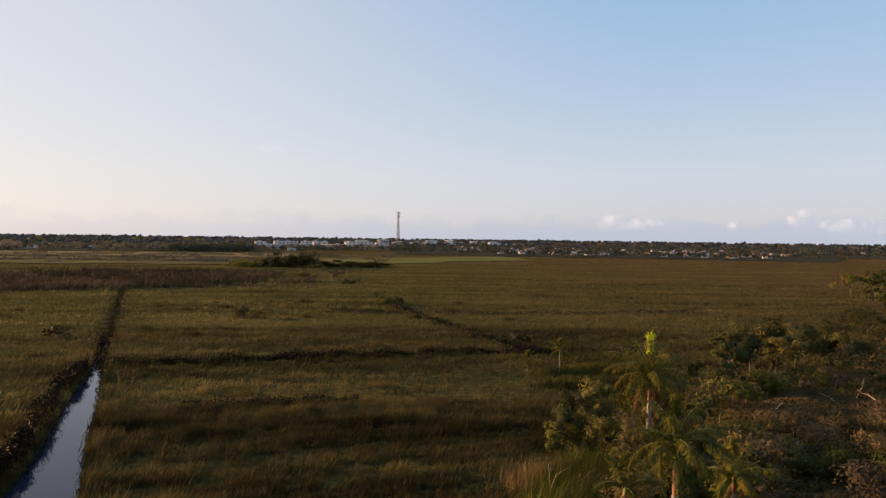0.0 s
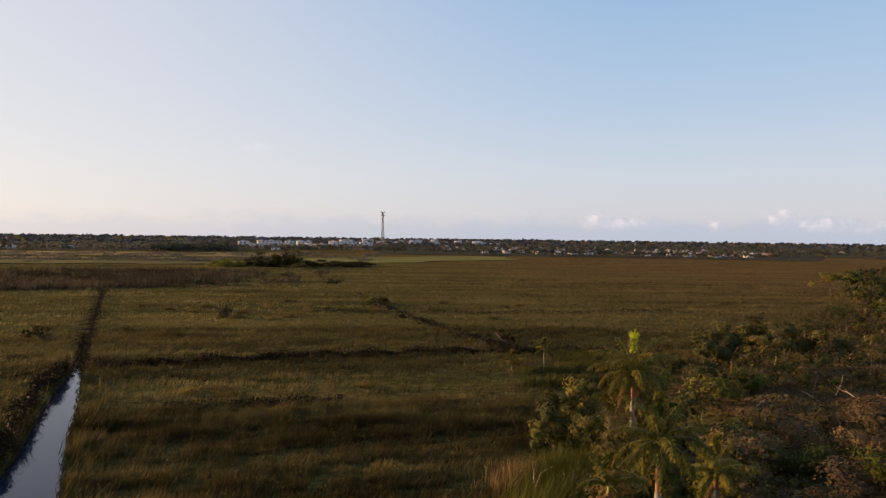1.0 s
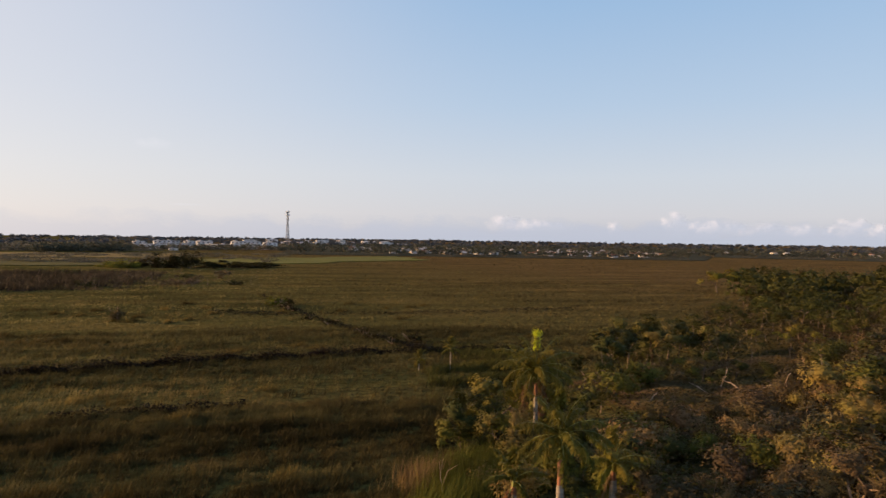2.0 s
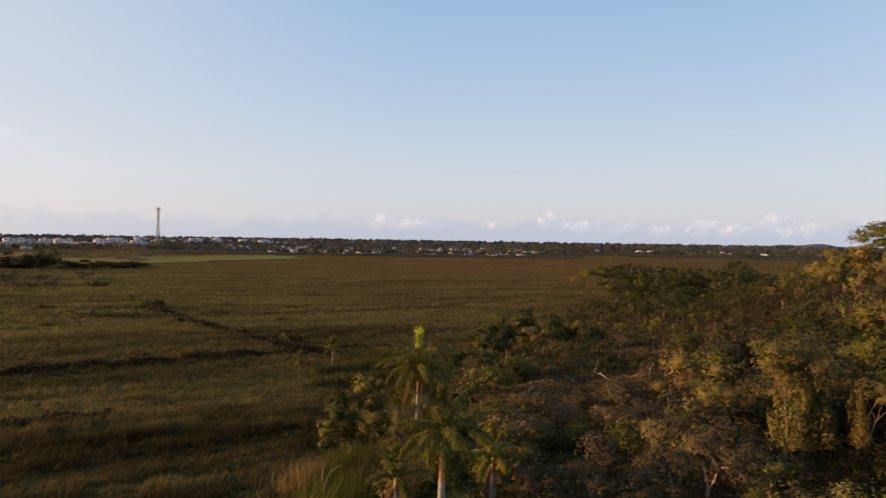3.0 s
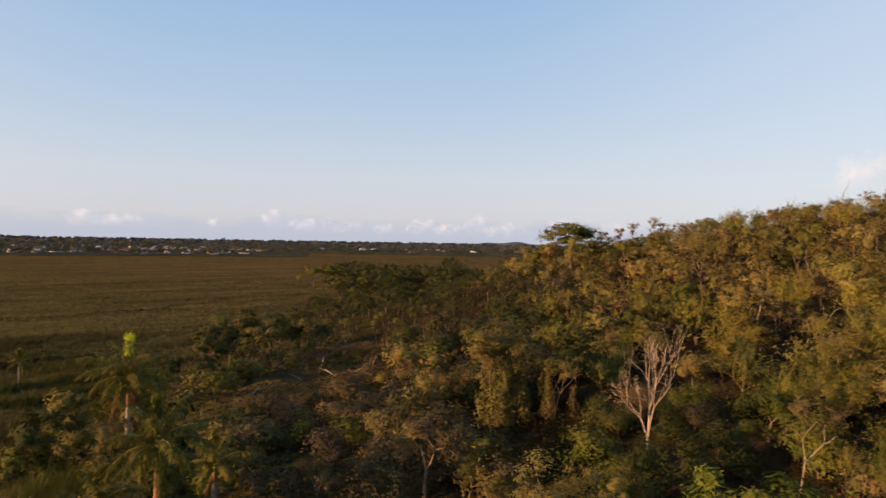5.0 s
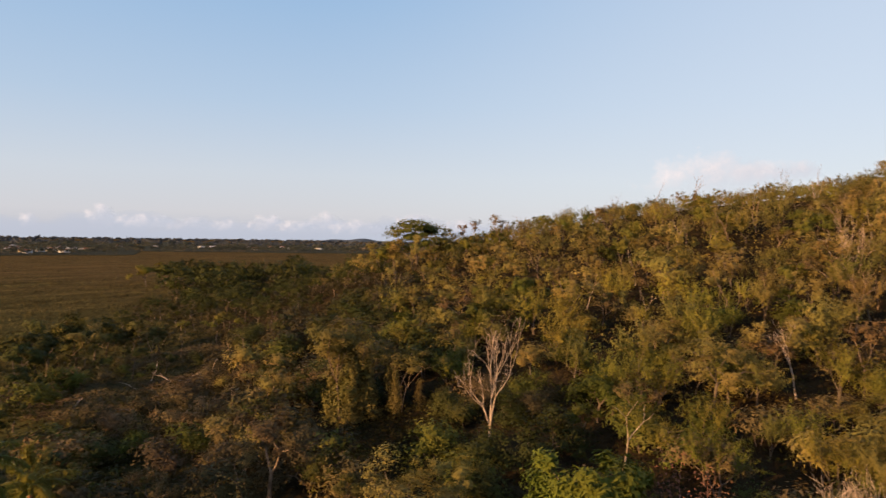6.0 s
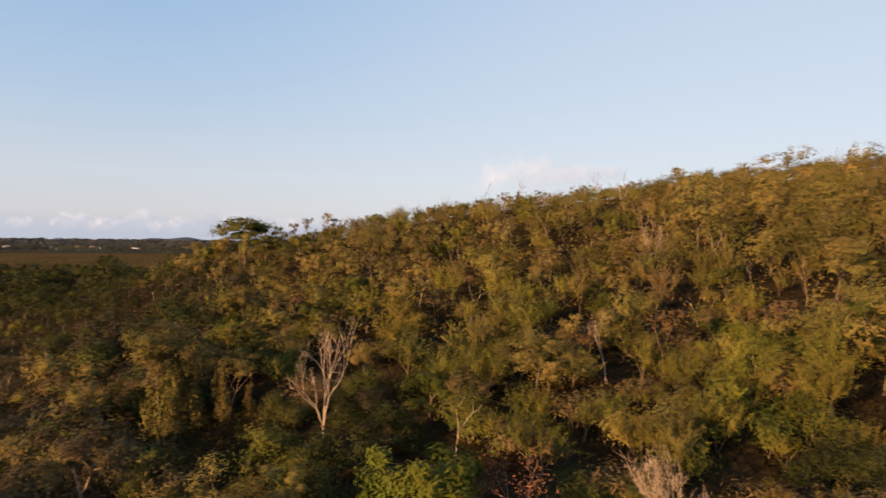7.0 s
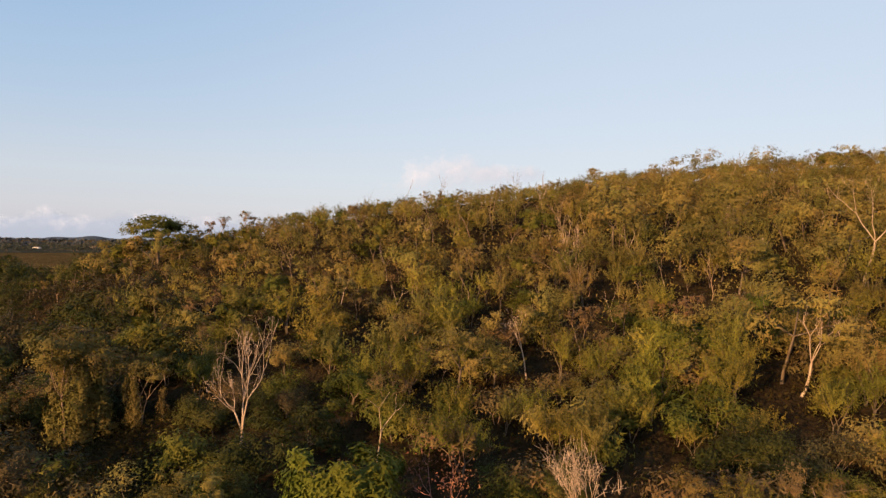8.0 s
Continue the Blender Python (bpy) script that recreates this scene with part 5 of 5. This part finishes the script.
def town_trees(seed, n, a0, a1, r0, r1, s0, s1, label):
    """Single round-crowned trees of uneven height, standing in loose groups."""
    rng = np.random.default_rng(seed)
    x, y = scatter(rng, n, r0, r1, a0, a1)
    hub = rng.integers(0, n, n)
    near_hub = rng.uniform(0, 1, n) < 0.5
    x, y = np.where(near_hub, x[hub] + rng.normal(0, 14, n), x), np.where(near_hub, y[hub] + rng.normal(0, 9, n), y)
    crowns, boles = [], []
    for k in range(n):
        (tv, tf), (lv, lf) = CROWNS[k % 5]
        sc = rng.uniform(s0, s1) * (1.45 if rng.uniform() > 0.94 else 1.0)
        m = np.array(pose(x[k], y[k], 0, 0, 0, rng.uniform(0, 360)) @ Matrix.Diagonal((sc * rng.uniform(0.9, 1.5), sc * 1.2, sc, 1)))
        crowns.append((lv @ m[:3, :3].T + m[:3, 3], lf))
        boles.append((tv @ m[:3, :3].T + m[:3, 3], tf))
    tagged(new("town_trees", mesh_from("town_trees", *join(crowns), M_TOWN)), label, "woods", kind="stuff")
    tagged(new("town_trunks", mesh_from("town_trunks", *join(boles), M_BARK)), "thin dark trunks of the distant trees", "woods", kind="stuff")


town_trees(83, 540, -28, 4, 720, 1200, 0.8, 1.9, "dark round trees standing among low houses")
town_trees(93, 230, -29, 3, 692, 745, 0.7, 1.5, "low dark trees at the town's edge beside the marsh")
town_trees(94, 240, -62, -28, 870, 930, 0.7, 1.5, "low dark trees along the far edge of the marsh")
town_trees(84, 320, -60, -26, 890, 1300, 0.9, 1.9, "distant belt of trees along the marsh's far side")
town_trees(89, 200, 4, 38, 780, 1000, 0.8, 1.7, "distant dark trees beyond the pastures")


def roofed(w, d, h, rise, over=0.5):
    """Hipped roof with eaves."""
    a_, b_ = w / 2 + over, d / 2 + over
    rl = max(0.5, a_ - b_)
    v = np.array([(-a_, -b_, h), (a_, -b_, h), (a_, b_, h), (-a_, b_, h), (-rl, 0, h + rise), (rl, 0, h + rise),
                  (-a_, -b_, h - 0.2), (a_, -b_, h - 0.2), (a_, b_, h - 0.2), (-a_, b_, h - 0.2)], dtype=float)
    f = np.array([(0, 1, 5, 4), (1, 2, 5, 5), (2, 3, 4, 5), (3, 0, 4, 4), (6, 7, 1, 0), (7, 8, 2, 1), (8, 9, 3, 2), (9, 6, 0, 3), (9, 8, 7, 6)])
    return v, f


def bm_mesh(name, v, f, material):
    bm = bmesh.new()
    vs = [bm.verts.new(p) for p in v]
    for q in f:
        u = []
        for i_ in q:
            if vs[i_] not in u:
                u.append(vs[i_])
        bm.faces.new(u)
    me = bpy.data.meshes.new(name)
    bm.to_mesh(me)
    me.materials.append(material)
    return me


def house(x, y, w, d, storeys, wall, roof, label, turn):
    h = 2.9 * storeys
    ob = tagged(new("house"), label, "house", "town houses")
    ob.matrix_basis = pose(x, y, 0, 0, 0, turn)
    body = part("wall", mesh_from("wall", *box(-w / 2, w / 2, -d / 2, d / 2, -0.3, h), wall), ob)
    part("roof", bm_mesh("roof", *roofed(w, d, h, 1.2), roof), ob)
    for s in range(storeys):
        for k in range(int(w // 3.2)):
            cx = -w / 2 + 1.7 + k * 3.2
            if s == 0 and k == 1:
                part("door", mesh_from("door", *box(cx - 0.5, cx + 0.5, -d / 2 - 0.05, -d / 2 + 0.1, 0, 2.1), M_DARK), ob)
            else:
                part("window", mesh_from("window", *box(cx - 0.7, cx + 0.7, -d / 2 - 0.05, -d / 2 + 0.1, 1.0 + 2.9 * s, 2.2 + 2.9 * s), M_DARK), ob)
    return ob


rng = np.random.default_rng(91)
STYLES = [(M_WHITE, M_ROOF_PALE, "white house with a pale roof among trees"), (M_WHITE, M_ROOF, "white house with a grey hipped roof"),
          (M_CREAM, M_ROOF_RED, "cream house with a reddish hipped roof"), (M_CREAM, M_ROOF_PALE, "cream house with a pale roof"), (M_WHITE, M_ROOF_RED, "white house with a reddish roof")]
for k in range(130):
    az = rng.uniform(-27, -1)
    r_ = rng.uniform(750, 1150)
    wall, roof, label = STYLES[int(rng.integers(0, 5))]
    house(-math.sin(radians(az)) * r_, math.cos(radians(az)) * r_, rng.uniform(6, 9.5), rng.uniform(6, 7.5), 1, wall, roof, label, az + rng.uniform(-25, 25))
for k in range(16):
    az = rng.uniform(-50, -27)
    r_ = rng.uniform(1020, 1290)
    wall, roof, label = STYLES[int(rng.integers(0, 5))]
    house(-math.sin(radians(az)) * r_, math.cos(radians(az)) * r_, rng.uniform(7, 11), 8, 1, wall, roof, label, az + rng.uniform(-25, 25))
for k in range(12):
    az = rng.uniform(12, 34)
    r_ = rng.uniform(850, 990)
    wall, roof, label = STYLES[int(rng.integers(0, 5))]
    house(-math.sin(radians(az)) * r_, math.cos(radians(az)) * r_, rng.uniform(7, 10), 7, 1, wall, roof, label, az + rng.uniform(-25, 25))


def apartments(az, r_, w, storeys, label):
    ob = tagged(new("apartment_block"), label, "apartment building", "apartment blocks")
    ob.matrix_basis = pose(-math.sin(radians(az)) * r_, math.cos(radians(az)) * r_, 0, 0, 0, az + 6)
    h, d = 3.0 * storeys, 12
    part("wall", mesh_from("wall", *box(-w / 2, w / 2, -d / 2, d / 2, -0.3, h), M_WHITE), ob)
    part("roof", mesh_from("roof", *join([box(-w / 2 - 0.4, w / 2 + 0.4, -d / 2 - 0.4, d / 2 + 0.4, h, h + 0.5), *[box(cx - 2.0, cx + 2.0, -2, 3, h + 0.5, h + 1.9) for cx in np.arange(-w / 2 + 6, w / 2 - 3, 15)]]), M_ROOF_PALE), ob)
    for s in range(storeys):
        for k in range(int(w // 6)):
            cx = -w / 2 + 3 + k * 6
            part("window", mesh_from("window", *box(cx - 1.9, cx + 0.6, -d / 2 - 0.06, -d / 2 + 0.1, 0.9 + 3 * s, 2.3 + 3 * s), M_DARK), ob)
        part("balcony", mesh_from("balcony", *join([box(-w / 2 + 0.5, w / 2 - 0.5, -d / 2 - 1.3, -d / 2, 3 * s - 0.15, 3 * s), box(-w / 2 + 0.5, w / 2 - 0.5, -d / 2 - 1.3, -d / 2 - 1.2, 3 * s, 3 * s + 0.9)]), M_WHITE), ob)
    return ob


for az, r_, w, st in ((14.9, 955, 14, 3), (12.8, 945, 66, 2), (10.2, 990, 18, 3), (7.6, 960, 80, 2), (5.1, 945, 18, 3), (10.6, 1080, 40, 3), (12.9, 1090, 36, 3), (7.0, 1100, 44, 3)):
    apartments(az, r_, w, st, "long white apartment block with rows of windows")
rng = np.random.default_rng(95)
for k in range(26):
    az, r_ = rng.uniform(-6, 9), rng.uniform(1500, 2100)
    house(-math.sin(radians(az)) * r_, math.cos(radians(az)) * r_, rng.uniform(16, 34), 12, int(rng.integers(1, 4)), M_WHITE, M_ROOF_PALE, "large white house in the far town", az + rng.uniform(-20, 20))


def lattice_tower(az, r_, height):
    ob = tagged(new("radio_mast"), "tall slim lattice telecom tower with antenna platforms", "tower")
    ob.matrix_basis = pose(-math.sin(radians(az)) * r_, math.cos(radians(az)) * r_, 0, 0, 0, az + 20)

    def leg(k, h):
        w = 3.6 - 2.2 * min(1, h / (height * 0.75))
        an = radians(45 + 90 * k)
        return np.array([w * math.cos(an), w * math.sin(an), h])
    hs = np.linspace(0, height, 13)
    for k in range(4):
        part("leg", mesh_from("leg", *tubes([(leg(k, a_), leg(k, b_), 0.24, 0.2) for a_, b_ in zip(hs, hs[1:])], 6), M_STEEL), ob)
    for a_, b_ in zip(hs, hs[1:]):
        for k in range(4):
            part("brace", mesh_from("brace", *tubes([(leg(k, a_), leg((k + 1) % 4, b_), 0.14, 0.14), (leg((k + 1) % 4, a_), leg(k, b_), 0.14, 0.14), (leg(k, b_), leg((k + 1) % 4, b_), 0.14, 0.14)], 4), M_STEEL), ob)
    for h in (height - 1, height - 6, height * 0.3):
        part("platform", mesh_from("platform", *box(-2.6, 2.6, -2.6, 2.6, h, h + 0.4), M_STEEL), ob)
        for k in range(8):
            an = k * math.pi / 4
            part("antenna", mesh_from("antenna", *box(3 * math.cos(an) - 0.3, 3 * math.cos(an) + 0.3, 3 * math.sin(an) - 0.3, 3 * math.sin(an) + 0.3, h - 0.8, h + 2.2), M_WHITE), ob)
    part("lightning_rod", mesh_from("lightning_rod", *tubes([(np.array([0, 0, height - 1.0]), np.array([0, 0, height + 3.0]), 0.12, 0.05)], 5), M_STEEL), ob)
    return ob


lattice_tower(3.74, 1150, 58.5)

# gardens and scrub on the ground of the town
field("gardens", [(-52, 700), (-170, 2400), (1210, 2080), (356, 612)], 0.45, M_GARDEN, "dark green gardens between the town's houses")
field("gardens", [(446, 764), (1215, 2090), (2110, 1130), (790, 420)], 0.45, M_GARDEN, "dark green scrub along the far side of the marsh")
field("gardens", [(-190, 790), (-480, 2000), (-1240, 1600), (-500, 640)], 0.45, M_GARDEN, "dark green scrub beyond the dry pastures")

# its haze is only the bluish leaf colour
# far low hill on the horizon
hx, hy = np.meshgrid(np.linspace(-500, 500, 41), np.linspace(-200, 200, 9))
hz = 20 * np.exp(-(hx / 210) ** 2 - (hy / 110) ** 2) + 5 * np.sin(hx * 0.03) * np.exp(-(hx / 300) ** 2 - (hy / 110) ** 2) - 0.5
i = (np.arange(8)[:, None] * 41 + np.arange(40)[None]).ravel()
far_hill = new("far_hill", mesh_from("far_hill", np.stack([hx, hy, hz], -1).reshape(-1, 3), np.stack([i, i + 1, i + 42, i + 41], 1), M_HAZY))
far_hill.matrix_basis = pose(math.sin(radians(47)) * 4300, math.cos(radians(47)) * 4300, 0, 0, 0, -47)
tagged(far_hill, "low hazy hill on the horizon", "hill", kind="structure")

# ---------------------------------------------------------------- clouds and horizon haze (distant backdrop)


def cloud_material(name, lit, shade, scale, soft=0.22, most=0.9, turn=0.42):
    """Backdrop cloud: a soft ragged puff, bright towards the sun, grey away from it."""
    m, n, l, b = nodes_of(name)
    n.remove(b)
    tc = n.new("ShaderNodeTexCoord")
    sep = n.new("ShaderNodeSeparateXYZ")
    l.new(tc.outputs["Generated"], sep.inputs[0])
    ob = n.new("ShaderNodeObjectInfo")
    mp = n.new("ShaderNodeMapping")
    l.new(tc.outputs["Object"], mp.inputs["Vector"])
    l.new(ob.outputs["Location"], mp.inputs["Location"])
    nz = n.new("ShaderNodeTexNoise")
    nz.inputs["Scale"].default_value, nz.inputs["Detail"].default_value, nz.inputs["Roughness"].default_value = scale, 7, 0.62
    l.new(mp.outputs["Vector"], nz.inputs["Vector"])

    def op(kind, a_, b_):
        q = n.new("ShaderNodeMath")
        q.operation = kind
        for sock, v in zip(q.inputs, (a_, b_)):
            if isinstance(v, (int, float)):
                sock.default_value = v
            else:
                l.new(v, sock)
        return q.outputs[0]
    u = op("SUBTRACT", op("MULTIPLY", sep.outputs["X"], 2), 1)
    w = op("SUBTRACT", op("MULTIPLY", sep.outputs["Z"], 2), 0.8)
    rad = op("ADD", op("MULTIPLY", u, u), op("MULTIPLY", w, w))
    mask = op("SUBTRACT", op("ADD", op("MULTIPLY", nz.outputs["Fac"], 2.2), -0.45), rad)
    alpha = op("MULTIPLY", mapped(n, l, mask, 0.0, soft * 2, 0, most), mapped(n, l, sep.outputs["Z"], 0.06, 0.5))
    side = op("ADD", op("MULTIPLY", u, -0.55), op("ADD", op("MULTIPLY", w, 0.35), op("MULTIPLY", nz.outputs["Fac"], 1.0)))
    col = blend(n, l, mapped(n, l, side, turn, turn + 0.7), shade, lit)
    em = n.new("ShaderNodeEmission")
    l.new(col, em.inputs["Color"])
    tr = n.new("ShaderNodeBsdfTransparent")
    mix = n.new("ShaderNodeMixShader")
    l.new(alpha, mix.inputs[0])
    l.new(tr.outputs[0], mix.inputs[1])
    l.new(em.outputs[0], mix.inputs[2])
    l.new(mix.outputs[0], n["Material Output"].inputs["Surface"])
    return m


M_CLOUD = cloud_material("cloud_backdrop", (0.49, 0.43, 0.42), (0.29, 0.30, 0.345), 0.016, 0.28, 0.82)
M_CLOUD_PINK = cloud_material("pink_cloud_backdrop", (0.54, 0.46, 0.44), (0.34, 0.335, 0.365), 0.007, 0.4, 0.85, 0.38)
M_WISP = cloud_material("wisp_backdrop", (0.44, 0.43, 0.45), (0.40, 0.40, 0.43), 0.01, 0.4, 0.3)


def cloud(az, el, wide, tall, material, label, r_=4500):
    """A curved sheet far beyond everything, wide and tall in degrees."""
    n = 13
    w, h = math.tan(radians(wide)) * r_, math.tan(radians(tall)) * r_
    us = np.linspace(-0.5, 0.5, n)
    v = np.array([(u * w, -u * u * 30, s * h) for s in (-0.5, 0.5) for u in us])
    k = np.arange(n - 1)
    ob = new("cloud", mesh_from("cloud", v, np.stack([k, k + 1, k + 1 + n, k + n], 1), material))
    ob.matrix_basis = pose(-math.sin(radians(az)) * r_, math.cos(radians(az)) * r_, 18 + math.tan(radians(el)) * r_, 0, 0, az)
    ob.visible_shadow = False
    return tagged(ob, label, "cloud", "clouds", kind="structure")


for az, el, wide, tall in ((-14.2, 1.45, 2.9, 2.3), (-17.0, 1.25, 5.0, 1.7), (-27.7, 1.6, 2.0, 3.2), (-30.8, 1.2, 5.0, 2.0), (-23.2, 1.2, 1.2, 1.8), (-34.0, 1.1, 3.6, 1.6), (-37.0, 1.0, 3.8, 1.6),
                           (-40.0, 1.2, 3.0, 2.2), (-44.6, 1.4, 2.6, 2.8), (-47.2, 1.0, 4.6, 2.1), (-51.8, 1.4, 3.8, 2.4), (-56, 1.2, 3.6, 2.0), (-42.4, 1.0, 3.4, 1.8)):
    cloud(az, el, wide * 1.3, tall * 0.95, M_CLOUD, "small pinkish-white cumulus low over the horizon")
cloud(13.9, 7.0, 3.6, 1.4, M_WISP, "thin white wisp of cloud high over the marsh")
cloud(11.4, 2.4, 3.6, 0.35, M_WISP, "thin streak of cloud near the horizon")
cloud(-75.6, 5.6, 13.0, 5.4, M_CLOUD_PINK, "soft pink and grey cloud above the hill")
cloud(-79.5, 5.6, 11.0, 2.6, M_CLOUD_PINK, "soft grey cloud streak above the hill", 4560)


def haze_bank():
    """Blue-grey horizon haze painted on a far glowing sheet, with a soft uneven top."""
    m, n, l, b = nodes_of("haze_backdrop")
    n.remove(b)
    geo = n.new("ShaderNodeNewGeometry")
    sep = n.new("ShaderNodeSeparateXYZ")
    l.new(geo.outputs["Position"], sep.inputs[0])
    puff = n.new("ShaderNodeMath")
    puff.operation = "MULTIPLY_ADD"
    l.new(noise_at(n, l, 0.004, 5, (1, 1, 2.0)), puff.inputs[0])
    puff.inputs[1].default_value = -240.0
    l.new(sep.outputs["Z"], puff.inputs[2])
    alpha = mapped(n, l, puff.outputs[0], 40, -40, 0, 0.66)
    east = mapped(n, l, sep.outputs["X"], -1500, 900, 0.35, 1.0)
    mul = n.new("ShaderNodeMath")
    mul.operation = "MULTIPLY"
    l.new(alpha, mul.inputs[0])
    l.new(east, mul.inputs[1])
    em = n.new("ShaderNodeEmission")
    em.inputs["Color"].default_value = (0.262, 0.282, 0.338, 1)
    tr = n.new("ShaderNodeBsdfTransparent")
    mix = n.new("ShaderNodeMixShader")
    l.new(mul.outputs[0], mix.inputs[0])
    l.new(tr.outputs[0], mix.inputs[1])
    l.new(em.outputs[0], mix.inputs[2])
    l.new(mix.outputs[0], n["Material Output"].inputs["Surface"])
    an = np.radians(np.linspace(-120, 60, 61))
    v = np.concatenate([np.stack([-np.sin(an) * 4700, np.cos(an) * 4700, np.full(61, h)], 1) for h in (-5.0, 230.0)])
    k = np.arange(60)
    ob = new("backdrop", mesh_from("backdrop", v, np.stack([k, k + 1, k + 62, k + 61], 1), m))
    ob.visible_shadow = False
    return tagged(ob, "blue-grey horizon haze painted on a far glowing sheet", "cloud bank", kind="structure")


haze_bank()
